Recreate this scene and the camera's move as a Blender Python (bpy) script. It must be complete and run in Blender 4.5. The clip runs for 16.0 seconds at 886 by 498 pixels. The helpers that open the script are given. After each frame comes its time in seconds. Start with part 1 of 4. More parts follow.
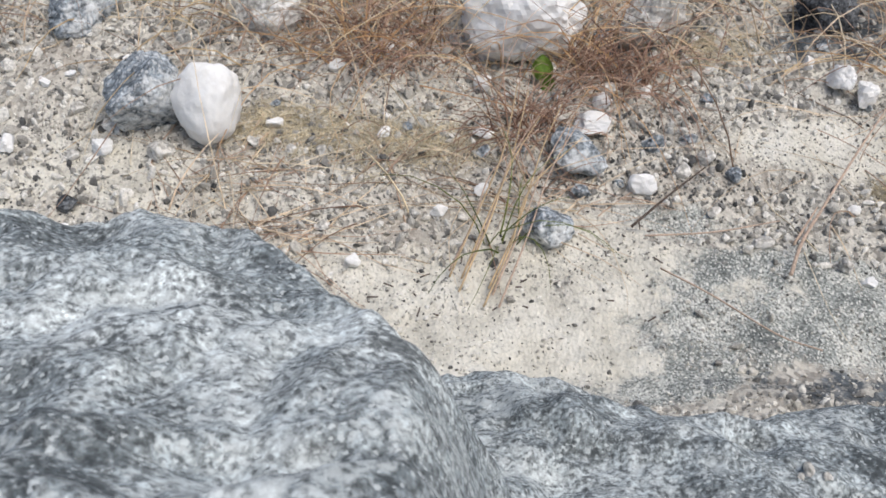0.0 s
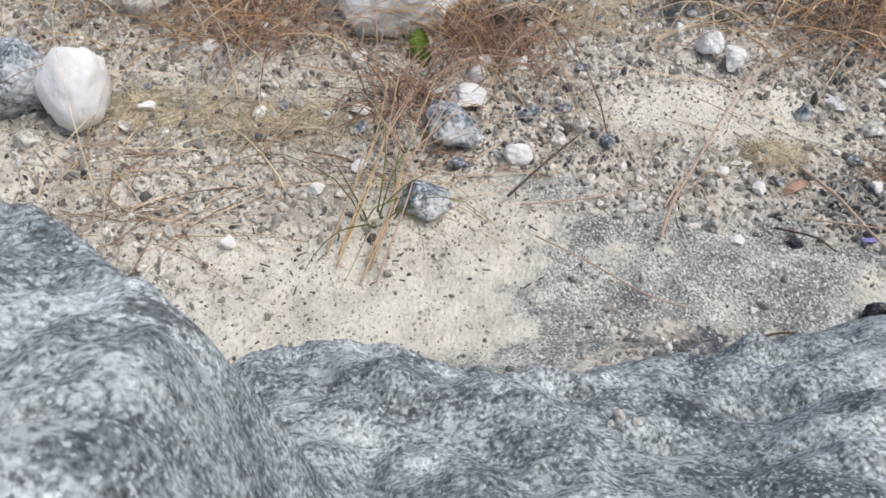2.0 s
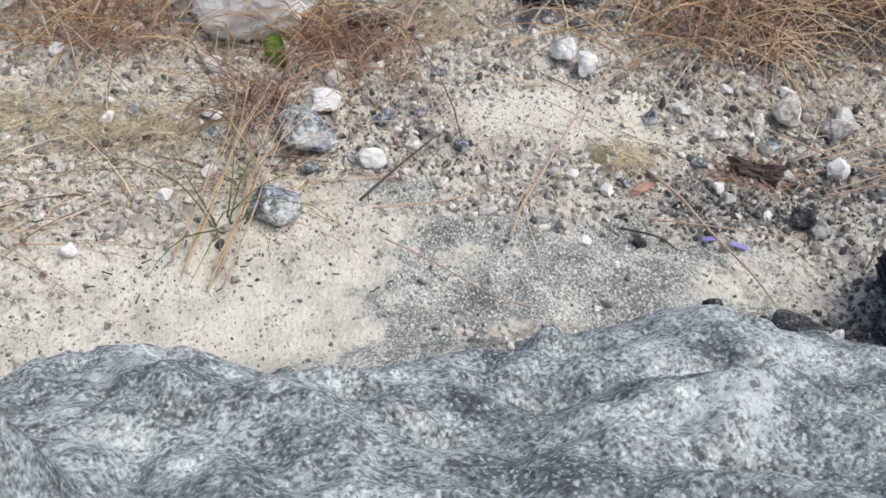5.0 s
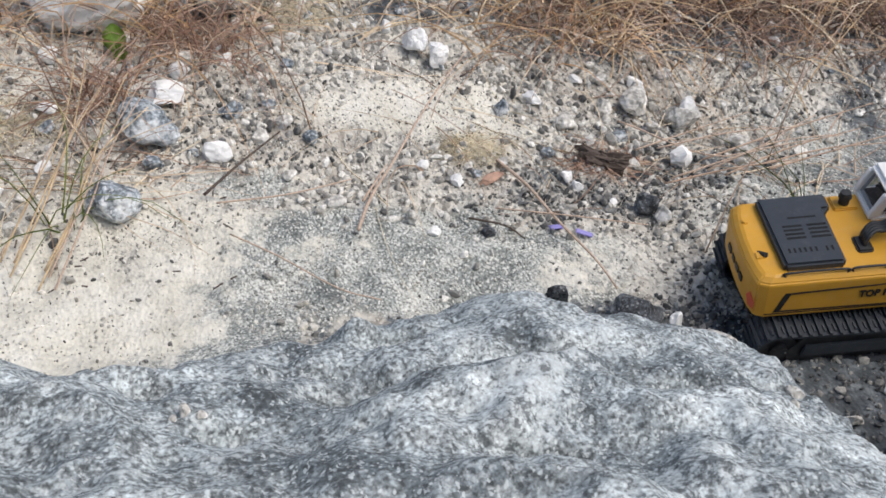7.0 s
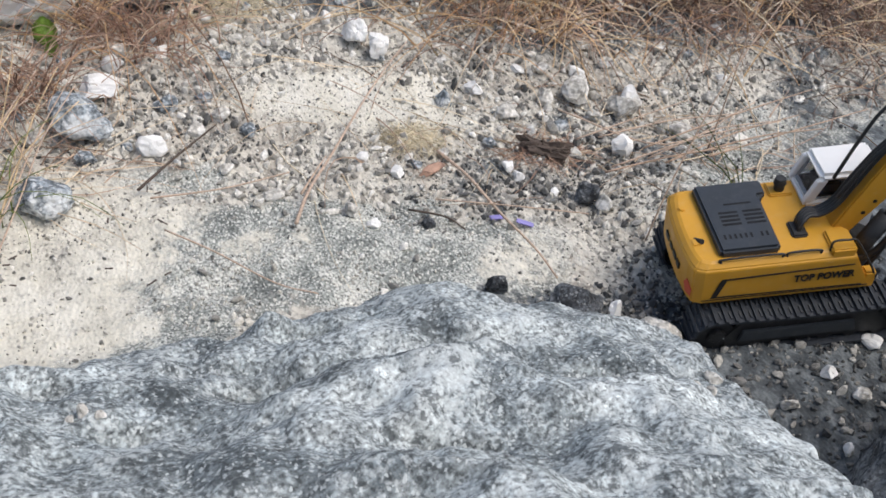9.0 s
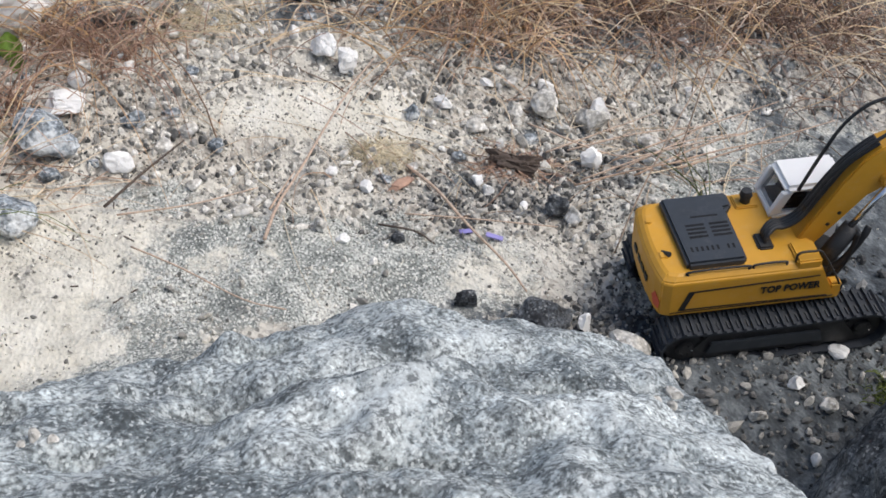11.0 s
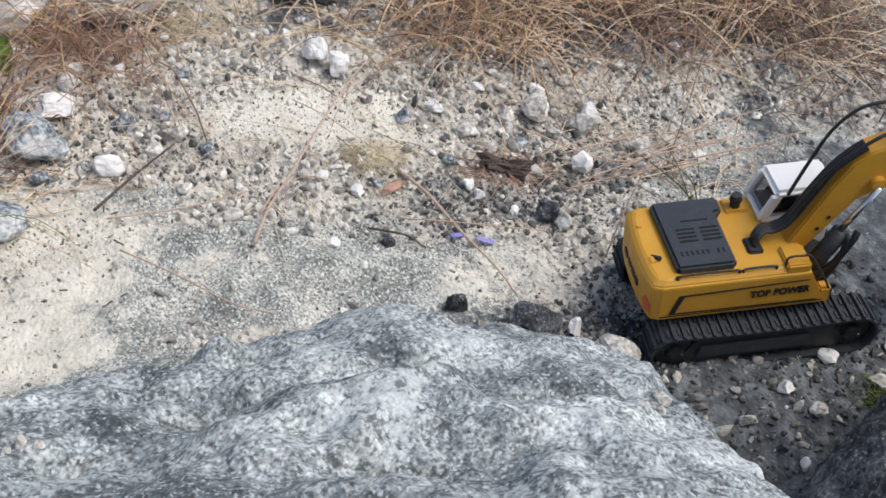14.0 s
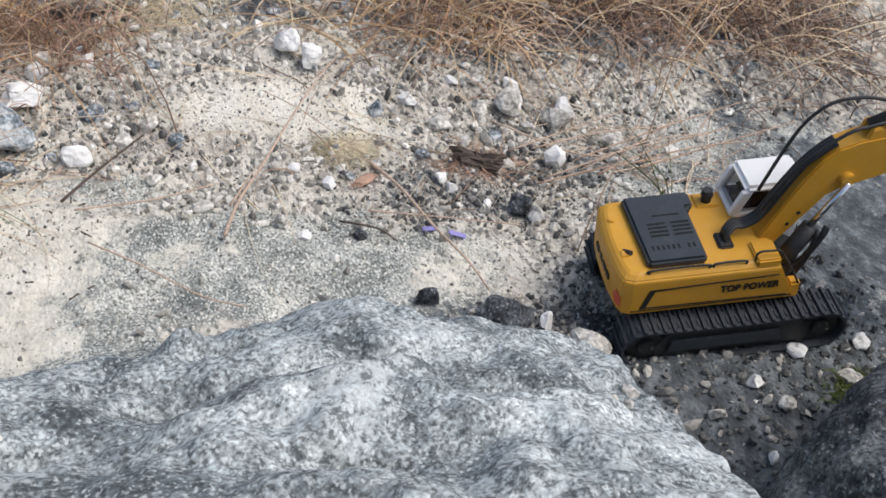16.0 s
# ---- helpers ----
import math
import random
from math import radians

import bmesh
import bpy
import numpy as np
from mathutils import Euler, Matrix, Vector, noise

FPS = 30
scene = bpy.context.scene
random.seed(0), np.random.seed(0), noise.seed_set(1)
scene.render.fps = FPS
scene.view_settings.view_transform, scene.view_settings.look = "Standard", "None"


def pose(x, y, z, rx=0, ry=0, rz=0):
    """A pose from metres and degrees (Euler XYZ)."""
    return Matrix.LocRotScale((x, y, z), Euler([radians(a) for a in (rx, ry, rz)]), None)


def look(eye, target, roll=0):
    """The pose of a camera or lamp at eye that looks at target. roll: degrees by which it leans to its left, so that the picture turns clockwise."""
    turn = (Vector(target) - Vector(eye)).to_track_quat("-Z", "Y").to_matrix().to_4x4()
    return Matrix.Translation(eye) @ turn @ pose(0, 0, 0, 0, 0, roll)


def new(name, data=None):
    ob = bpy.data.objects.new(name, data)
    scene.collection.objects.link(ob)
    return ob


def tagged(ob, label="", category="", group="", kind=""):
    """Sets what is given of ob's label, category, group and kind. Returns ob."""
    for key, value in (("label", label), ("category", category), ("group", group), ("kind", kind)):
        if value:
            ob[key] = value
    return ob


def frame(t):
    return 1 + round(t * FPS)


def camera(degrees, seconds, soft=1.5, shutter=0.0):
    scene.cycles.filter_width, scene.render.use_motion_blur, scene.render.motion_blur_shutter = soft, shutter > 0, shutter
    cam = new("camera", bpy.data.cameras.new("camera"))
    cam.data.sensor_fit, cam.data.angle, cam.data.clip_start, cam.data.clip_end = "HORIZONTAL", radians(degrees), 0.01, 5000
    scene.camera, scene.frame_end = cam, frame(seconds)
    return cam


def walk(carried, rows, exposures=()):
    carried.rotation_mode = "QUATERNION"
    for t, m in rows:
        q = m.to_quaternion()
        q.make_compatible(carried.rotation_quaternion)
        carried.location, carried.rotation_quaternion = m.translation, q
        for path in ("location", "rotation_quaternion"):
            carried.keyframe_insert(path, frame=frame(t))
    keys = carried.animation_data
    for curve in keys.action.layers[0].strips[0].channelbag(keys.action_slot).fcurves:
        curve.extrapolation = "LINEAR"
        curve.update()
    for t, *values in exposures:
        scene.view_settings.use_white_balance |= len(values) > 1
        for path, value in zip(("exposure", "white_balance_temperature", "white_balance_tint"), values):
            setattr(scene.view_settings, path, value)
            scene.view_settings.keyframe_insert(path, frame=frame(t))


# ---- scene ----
cam = camera(48.7, 16.0, soft=1.6)
cam.data.dof.use_dof, cam.data.dof.focus_distance, cam.data.dof.aperture_fstop = True, 0.75, 40.0
METRES, EYE, TILT, LEAN, TURN = 0.232, 0.81, -40.0, 0.0, 0.0
ROWS = [
    (0.0, 0.0, 0.0, 0.0, 0.0, 0.0, 0.0),
    (0.5, 0.0651, 0.0021, -0.0172, -1.68, -0.52, 1.0),
    (1.0, 0.1364, 0.0026, -0.0313, -2.9, -0.72, 1.51),
    (1.5, 0.2042, -0.0023, -0.0403, -3.79, -1.02, 2.03),
    (2.0, 0.2545, -0.0119, -0.0461, -4.45, -1.14, 2.63),
    (2.5, 0.2923, -0.017, -0.0579, -5.19, -1.39, 2.72),
    (3.0, 0.3326, -0.0259, -0.0646, -5.97, -1.37, 2.9),
    (5.5, 0.5886, -0.0507, -0.0897, -12.28, -0.98, 3.65),
    (6.0, 0.649, -0.0505, -0.0981, -14.65, -1.53, 3.97),
    (6.5, 0.7096, -0.0562, -0.1037, -15.67, -1.61, 4.49),
    (7.0, 0.7603, -0.0589, -0.1117, -16.64, -1.78, 4.68),
    (7.5, 0.7996, -0.0595, -0.1193, -17.42, -2.02, 4.82),
    (8.0, 0.8331, -0.0596, -0.1248, -17.95, -2.15, 5.04),
    (8.5, 0.8629, -0.0595, -0.1297, -18.33, -2.37, 5.33),
    (9.0, 0.8893, -0.0582, -0.1299, -18.88, -2.4, 5.56),
    (9.5, 0.911, -0.0597, -0.1234, -19.39, -2.34, 6.01),
    (10.0, 0.9268, -0.0631, -0.1219, -19.81, -2.13, 6.02),
    (12.5, 0.9386, -0.0736, -0.1151, -20.36, -1.79, 6.06),
    (13.0, 0.9399, -0.0725, -0.114, -20.37, -1.8, 6.02),
    (13.5, 0.9423, -0.0728, -0.1146, -20.45, -1.73, 5.97),
    (14.0, 0.9453, -0.0715, -0.1149, -20.65, -1.73, 5.93),
    (14.5, 0.9477, -0.0695, -0.1156, -20.92, -1.77, 5.84),
    (15.0, 0.9544, -0.0622, -0.1212, -21.28, -1.92, 5.72),
    (15.5, 0.9633, -0.0609, -0.1253, -21.65, -2.03, 5.66),
    (16.0, 0.9683, -0.0596, -0.126, -22.1, -2.16, 5.61),
]
walk(cam, [(t, pose(0, 0, EYE, TILT, LEAN, TURN) @ pose(METRES * x, METRES * y, METRES * z, 90 + pitch, roll, yaw)) for t, x, y, z, yaw, pitch, roll in ROWS], exposures=[(0.0, -0.10), (3.0, -0.10), (6.0, 0.0), (9.0, 0.05), (16.0, 0.05)])


# ---- light ----
world = bpy.data.worlds.new("sky")
scene.world = world
world.use_nodes = True
wn = world.node_tree
sky = wn.nodes.new("ShaderNodeTexSky")
sky.sky_type, sky.sun_disc = "NISHITA", False
sky.sun_elevation, sky.sun_rotation = radians(64), radians(115)
sky.air_density, sky.dust_density = 1.0, 3.0
wn.links.new(sky.outputs[0], wn.nodes["Background"].inputs[0])
wn.nodes["Background"].inputs[1].default_value = 0.14
sun_data = bpy.data.lights.new("sun", "SUN")
sun_data.energy, sun_data.angle, sun_data.color = 2.1, radians(40), (1.0, 0.965, 0.925)
sun = new("sun", sun_data)
sun.matrix_world = look((2.6, -1.2, 6.4), (0.3, 0.6, 0.0))


# ---- small tools ----
def smooth(v):
    v = min(1.0, max(0.0, v))
    return v * v * (3 - 2 * v)


def fbm(x, y, z, octaves=4):
    return noise.fractal(Vector((x, y, z)), 0.9, 2.1, octaves)


def mesh_of(bm, name):
    me = bpy.data.meshes.new(name)
    bm.to_mesh(me)
    bm.free()
    return me


def part(name, bm, material, parent=None, label="", smooth_shade=False, bevel=0.0):
    """One mesh object from a bmesh, under a thing or a part."""
    if bevel:
        bmesh.ops.bevel(bm, geom=[e for e in bm.edges if len(e.link_faces) == 2 and e.calc_face_angle() > 0.5],
                        offset=bevel, segments=2, affect="EDGES", clamp_overlap=True)
    me = mesh_of(bm, name)
    me.materials.append(material)
    if smooth_shade:
        me.polygons.foreach_set("use_smooth", [True] * len(me.polygons))
    ob = new(name, me)
    ob.parent = parent
    return tagged(ob, label)


def add_box(bm, lo, hi, m=None):
    vs = bmesh.ops.create_cube(bm, size=1)["verts"]
    c = (Vector(lo) + Vector(hi)) / 2
    s = Vector(hi) - Vector(lo)
    for v in vs:
        v.co = Vector((v.co.x * s.x, v.co.y * s.y, v.co.z * s.z)) + c
    if m:
        bmesh.ops.transform(bm, matrix=m, verts=vs)
    return vs


def box(lo, hi):
    bm = bmesh.new()
    add_box(bm, lo, hi)
    return bm


def add_rod(bm, a, b, r, r2=None, segments=16):
    a, b = Vector(a), Vector(b)
    m = Matrix.Translation((a + b) / 2) @ (b - a).to_track_quat("Z", "Y").to_matrix().to_4x4()
    return bmesh.ops.create_cone(bm, cap_ends=True, segments=segments, radius1=r, radius2=r if r2 is None else r2,
                                 depth=(b - a).length, matrix=m)["verts"]


def rod(a, b, r, r2=None, segments=16):
    bm = bmesh.new()
    add_rod(bm, a, b, r, r2, segments)
    return bm


def add_slab(bm, outline, y0, y1):
    """A plate whose outline lies in x, z, between y0 and y1."""
    one = [bm.verts.new((x, y0, z)) for x, z in outline]
    two = [bm.verts.new((x, y1, z)) for x, z in outline]
    n = len(outline)
    bm.faces.new(one)
    bm.faces.new(two[::-1])
    for i in range(n):
        bm.faces.new((one[i], two[i], two[(i + 1) % n], one[(i + 1) % n]))
    bmesh.ops.recalc_face_normals(bm, faces=bm.faces[:])


def slab(outline, y0, y1):
    bm = bmesh.new()
    add_slab(bm, outline, y0, y1)
    return bm


def prism(outline, z0, z1):
    """A block whose outline lies in x, y, between z0 and z1."""
    bm = bmesh.new()
    one = [bm.verts.new((x, y, z0)) for x, y in outline]
    two = [bm.verts.new((x, y, z1)) for x, y in outline]
    n = len(outline)
    bm.faces.new(one)
    bm.faces.new(two[::-1])
    for i in range(n):
        bm.faces.new((one[i], two[i], two[(i + 1) % n], one[(i + 1) % n]))
    bmesh.ops.recalc_face_normals(bm, faces=bm.faces[:])
    return bm


def glide(points, steps=8):
    """A smooth line through points (Catmull-Rom)."""
    p = [Vector(q) for q in points]
    p = [2 * p[0] - p[1]] + p + [2 * p[-1] - p[-2]]
    out = []
    for i in range(1, len(p) - 2):
        for k in range(steps):
            t = k / steps
            out.append(0.5 * (2 * p[i] + (p[i + 1] - p[i - 1]) * t + (2 * p[i - 1] - 5 * p[i] + 4 * p[i + 1] - p[i + 2]) * t * t
                              + (3 * p[i] - p[i - 1] - 3 * p[i + 1] + p[i + 2]) * t ** 3))
    return out + [p[-2]]


def add_tube(bm, line, r, r_end=None, sides=8):
    r_end = r if r_end is None else r_end
    rings, n = [], len(line)
    for i, p in enumerate(line):
        way = (line[min(i + 1, n - 1)] - line[max(i - 1, 0)]).normalized()
        side = way.cross(Vector((0.13, 0.21, 1))).normalized()
        up = side.cross(way)
        rr = r + (r_end - r) * i / (n - 1)
        rings.append([bm.verts.new(p + rr * (math.cos(a) * side + math.sin(a) * up))
                      for a in (2 * math.pi * k / sides for k in range(sides))])
    for a, b in zip(rings, rings[1:]):
        for k in range(sides):
            bm.faces.new((a[k], a[(k + 1) % sides], b[(k + 1) % sides], b[k]))
    bm.faces.new(rings[0][::-1])
    bm.faces.new(rings[-1])


def tube(points, r, r_end=None, sides=8, steps=8):
    bm = bmesh.new()
    add_tube(bm, glide(points, steps), r, r_end, sides)
    return bm


# ---- materials ----
class Nodes:
    """A material's node tree, with short ways to add to it."""

    def __init__(self, name, roughness=0.8, metallic=0.0):
        self.material = bpy.data.materials.new(name)
        self.material.use_nodes = True
        self.tree = self.material.node_tree
        self.bsdf = self.tree.nodes["Principled BSDF"]
        self.bsdf.inputs["Roughness"].default_value = roughness
        self.bsdf.inputs["Metallic"].default_value = metallic
        self.coords = self.add("ShaderNodeTexCoord").outputs["Object"]

    def add(self, kind):
        return self.tree.nodes.new(kind)

    def drawn(self, x, y, z):
        """Draws the grain out along the axes, as in foliated rock."""
        m = self.add("ShaderNodeMapping")
        m.inputs["Scale"].default_value = (x, y, z)
        self.link(self.coords, m.inputs["Vector"])
        self.coords = m.outputs[0]

    def link(self, a, b):
        self.tree.links.new(a, b)

    def noise(self, scale, detail=4.0, rough=0.6, warp=0.0):
        n = self.add("ShaderNodeTexNoise")
        n.inputs["Scale"].default_value, n.inputs["Detail"].default_value = scale, detail
        n.inputs["Roughness"].default_value, n.inputs["Distortion"].default_value = rough, warp
        self.link(self.coords, n.inputs["Vector"])
        return n.outputs["Fac"]

    def cells(self, scale, feature="F1", out="Distance"):
        n = self.add("ShaderNodeTexVoronoi")
        n.feature = feature
        n.inputs["Scale"].default_value = scale
        self.link(self.coords, n.inputs["Vector"])
        return n.outputs[out]

    def ramp(self, source, stops, mode="LINEAR"):
        n = self.add("ShaderNodeValToRGB")
        n.color_ramp.interpolation = mode
        while len(n.color_ramp.elements) < len(stops):
            n.color_ramp.elements.new(0.5)
        for e, (p, c) in zip(n.color_ramp.elements, stops):
            e.position = p
            e.color = (c, c, c, 1) if isinstance(c, (int, float)) else (*c, 1)
        self.link(source, n.inputs[0])
        return n.outputs[0]

    def mix(self, factor, a, b, mode="MIX"):
        n = self.add("ShaderNodeMix")
        n.data_type, n.blend_type = "RGBA", mode
        for socket, value in ((n.inputs[0], factor), (n.inputs[6], a), (n.inputs[7], b)):
            if isinstance(value, bpy.types.NodeSocket):
                self.link(value, socket)
            else:
                socket.default_value = value if isinstance(value, (int, float)) else (*value, 1)
        return n.outputs[2]

    def math(self, op, a, b):
        n = self.add("ShaderNodeMath")
        n.operation = op
        for socket, value in ((n.inputs[0], a), (n.inputs[1], b)):
            if isinstance(value, bpy.types.NodeSocket):
                self.link(value, socket)
            else:
                socket.default_value = value
        return n.outputs[0]

    def done(self, colour, bumps=(), rough=None):
        if isinstance(colour, bpy.types.NodeSocket):
            self.link(colour, self.bsdf.inputs["Base Color"])
        else:
            self.bsdf.inputs["Base Color"].default_value = (*colour, 1)
        last = None
        for height, strength, distance in bumps:
            b = self.add("ShaderNodeBump")
            b.inputs["Strength"].default_value, b.inputs["Distance"].default_value = strength, distance
            self.link(height, b.inputs["Height"])
            if last:
                self.link(last, b.inputs["Normal"])
            last = b.outputs[0]
        if last:
            self.link(last, self.bsdf.inputs["Normal"])
        if rough is not None:
            self.link(rough, self.bsdf.inputs["Roughness"])
        return self.material


def granite(name, dark, mid, light, white, patch=7.0, size=1.0, lichen=0.42, contrast=1.0):
    """Weathered crystalline stone: broad tones, soft mottling, mineral grains, pale lichen and dark pits."""
    n = Nodes(name, 0.92)
    c = contrast
    body = n.ramp(n.noise(patch, 6, 0.66), [(0.36, dark), (0.5, mid), (0.63, light)])
    body = n.mix(1.0, body, n.ramp(n.noise(34 / size, 4, 0.6), [(0.34, 1 - 0.34 * c), (0.5, 1.0), (0.66, 1 + 0.30 * c)]), "MULTIPLY")
    grain = n.noise(210 / size, 2, 0.6)
    body = n.mix(1.0, body, n.ramp(grain, [(0.34, 1 - 0.72 * c), (0.44, 1 - 0.25 * c), (0.54, 1 + 0.10 * c), (0.66, 1 + 0.80 * c)]), "MULTIPLY")
    crystal = n.cells(390 / size, "F1", "Color")
    body = n.mix(n.ramp(crystal, [(0.16, 0.70 * c), (0.24, 0.0)]), body, tuple(v * 0.45 for v in dark))
    body = n.mix(n.ramp(crystal, [(0.76, 0.0), (0.82, 0.6)]), body, white)
    spread = n.math("MULTIPLY", n.math("ADD", n.noise(11 / size, 4, 0.6), n.noise(120 / size, 3, 0.65)), 0.5)
    body = n.mix(n.ramp(spread, [(0.51, 0.0), (0.59, lichen)]), body, white)
    holes = n.math("MULTIPLY", n.math("ADD", n.noise(15 / size, 3, 0.6), n.noise(140 / size, 3, 0.65)), 0.5)
    body = n.mix(n.ramp(holes, [(0.405, 0.8 * c), (0.455, 0.0)]), body, tuple(v * 0.4 for v in dark))
    return n.done(body, [(n.noise(60, 2, 0.5), 0.3, 0.004), (n.noise(190, 2, 0.5), 0.35, 0.0016), (grain, 0.4, 0.0007)])


ROCK = granite("grey granite", (0.118, 0.137, 0.144), (0.262, 0.292, 0.296), (0.46, 0.495, 0.49), (0.66, 0.70, 0.69), patch=15.0, size=0.62, lichen=0.55, contrast=0.9)
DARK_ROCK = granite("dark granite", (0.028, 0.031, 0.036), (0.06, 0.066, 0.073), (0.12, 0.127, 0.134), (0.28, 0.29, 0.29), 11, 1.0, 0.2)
BLUE_ROCK = granite("blue grey stone", (0.16, 0.19, 0.215), (0.28, 0.315, 0.34), (0.44, 0.465, 0.47), (0.72, 0.73, 0.72), 14, 1.3, 0.7, 0.8)
WHITE_ROCK = granite("white limestone", (0.80, 0.785, 0.74), (0.86, 0.85, 0.82), (0.87, 0.865, 0.84), (0.88, 0.875, 0.855), 9, 1.5, 0.5, 0.03)
PALE_ROCK = granite("pale stone", (0.38, 0.365, 0.325), (0.58, 0.555, 0.50), (0.72, 0.695, 0.64), (0.80, 0.785, 0.75), 12, 1.3, 0.7, 0.45)


def soil_material():
    n = Nodes("dusty rocky soil", 0.95)
    n.drawn(1.0, 0.75, 1.0)
    spread = n.add("ShaderNodeAttribute")
    spread.attribute_name = "cover"
    parts = n.add("ShaderNodeSeparateColor")
    n.link(spread.outputs["Color"], parts.inputs[0])
    rock = n.ramp(n.noise(12, 6, 0.68), [(0.36, (0.15, 0.162, 0.150)), (0.5, (0.275, 0.290, 0.265)), (0.62, (0.52, 0.52, 0.47))])
    rock = n.mix(1.0, rock, n.ramp(n.noise(330, 2, 0.6), [(0.34, 0.4), (0.5, 1.0), (0.68, 1.5)]), "MULTIPLY")
    dust = n.ramp(n.noise(14, 6, 0.65), [(0.3, (0.50, 0.475, 0.40)), (0.5, (0.66, 0.63, 0.54)), (0.72, (0.76, 0.735, 0.655))])
    dust = n.mix(1.0, dust, n.ramp(n.noise(150, 4, 0.7), [(0.30, 0.62), (0.44, 0.95), (0.7, 1.1)]), "MULTIPLY")
    grit = n.ramp(n.cells(160, "F1", "Color"), [(0.12, (0.15, 0.145, 0.13)), (0.36, (0.38, 0.36, 0.315)), (0.7, (0.66, 0.63, 0.55))])
    grit = n.mix(n.ramp(n.noise(9, 4), [(0.42, 0.0), (0.64, 0.5)]), grit, (0.36, 0.31, 0.25))
    salt = n.cells(480, "F1", "Color")
    rock = n.mix(n.ramp(salt, [(0.12, 0.7), (0.24, 0.0)]), rock, (0.07, 0.075, 0.072))
    rock = n.mix(n.ramp(salt, [(0.66, 0.0), (0.78, 0.75)]), rock, (0.76, 0.75, 0.69))
    ragged = n.math("MULTIPLY", n.math("ADD", n.noise(11, 5, 0.7), n.noise(45, 6, 0.78)), 0.5)
    edge = lambda v: n.ramp(n.math("ADD", v, n.math("MULTIPLY", n.math("SUBTRACT", ragged, 0.5), 3.4)), [(0.36, 0.0), (0.66, 1.0)])
    colour = n.mix(edge(parts.outputs[0]), grit, rock)
    colour = n.mix(edge(parts.outputs[1]), colour, dust)
    # dark grey rock and soil tone, with the shade lying there put into it
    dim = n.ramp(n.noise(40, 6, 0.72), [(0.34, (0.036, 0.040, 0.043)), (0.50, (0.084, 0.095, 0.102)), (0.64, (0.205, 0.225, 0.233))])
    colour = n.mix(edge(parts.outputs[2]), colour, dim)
    return n.done(colour, [(n.noise(70, 2, 0.5), 0.7, 0.004), (n.cells(210), 0.7, 0.0022), (n.noise(420, 1, 0.5), 0.6, 0.0007)])


def pieces_material(name, stops, scale=60.0, roughness=0.9):
    """Loose small pieces, each with a tone of its own."""
    n = Nodes(name, roughness)
    geo = n.add("ShaderNodeNewGeometry")
    tone = n.ramp(geo.outputs["Random Per Island"], stops)
    grain = n.noise(scale, 4, 0.7)
    return n.done(n.mix(1.0, tone, n.ramp(grain, [(0.3, 0.6), (0.7, 1.25)]), "MULTIPLY"), [(grain, 0.4, 0.002)])


SOIL = soil_material()
GRAVEL = pieces_material("mixed gravel", [(0.0, (0.09, 0.09, 0.087)), (0.08, (0.20, 0.195, 0.18)), (0.34, (0.40, 0.38, 0.335)), (0.65, (0.66, 0.63, 0.56)), (1.0, (0.84, 0.815, 0.75))], 220)
DARK_GRAVEL = pieces_material("dark gravel", [(0.0, (0.05, 0.051, 0.052)), (0.45, (0.12, 0.12, 0.115)), (0.8, (0.25, 0.243, 0.225)), (1.0, (0.55, 0.53, 0.48))], 220)
STRAW = pieces_material("dry straw", [(0.0, (0.28, 0.175, 0.12)), (0.3, (0.48, 0.335, 0.235)), (0.55, (0.58, 0.445, 0.31)), (0.8, (0.72, 0.58, 0.40)), (1.0, (0.80, 0.71, 0.54))], 40, 0.6)
GOLD = pieces_material("golden straw", [(0.0, (0.46, 0.32, 0.19)), (0.5, (0.66, 0.50, 0.29)), (1.0, (0.78, 0.66, 0.45))], 40, 0.55)
AMBER = pieces_material("orange gold straw", [(0.0, (0.50, 0.28, 0.13)), (0.5, (0.70, 0.46, 0.24)), (1.0, (0.82, 0.64, 0.40))], 40, 0.55)
BROWN = pieces_material("brown dead grass", [(0.0, (0.09, 0.055, 0.04)), (0.5, (0.20, 0.125, 0.09)), (1.0, (0.34, 0.22, 0.15))], 40, 0.7)
RUSSET = pieces_material("russet dead grass", [(0.0, (0.24, 0.135, 0.095)), (0.5, (0.44, 0.28, 0.195)), (1.0, (0.62, 0.45, 0.33))], 40, 0.7)
FLUFF = pieces_material("pale dead moss", [(0.0, (0.50, 0.42, 0.27)), (0.5, (0.66, 0.57, 0.40)), (1.0, (0.76, 0.69, 0.52))], 40, 0.8)
TWIG = pieces_material("dark twig bark", [(0.0, (0.07, 0.05, 0.04)), (1.0, (0.16, 0.12, 0.09))], 300, 0.8)
STEM = pieces_material("pinkish dry stem", [(0.0, (0.50, 0.36, 0.27)), (1.0, (0.68, 0.54, 0.41))], 200, 0.65)
WOOD = pieces_material("reddish wood chip", [(0.0, (0.40, 0.24, 0.17)), (1.0, (0.46, 0.29, 0.21))], 90, 0.7)
LEAF = pieces_material("green leaf", [(0.0, (0.30, 0.52, 0.08)), (1.0, (0.44, 0.60, 0.14))], 90, 0.5)
MOSS = pieces_material("green moss", [(0.0, (0.07, 0.11, 0.02)), (1.0, (0.20, 0.23, 0.05))], 90, 0.8)


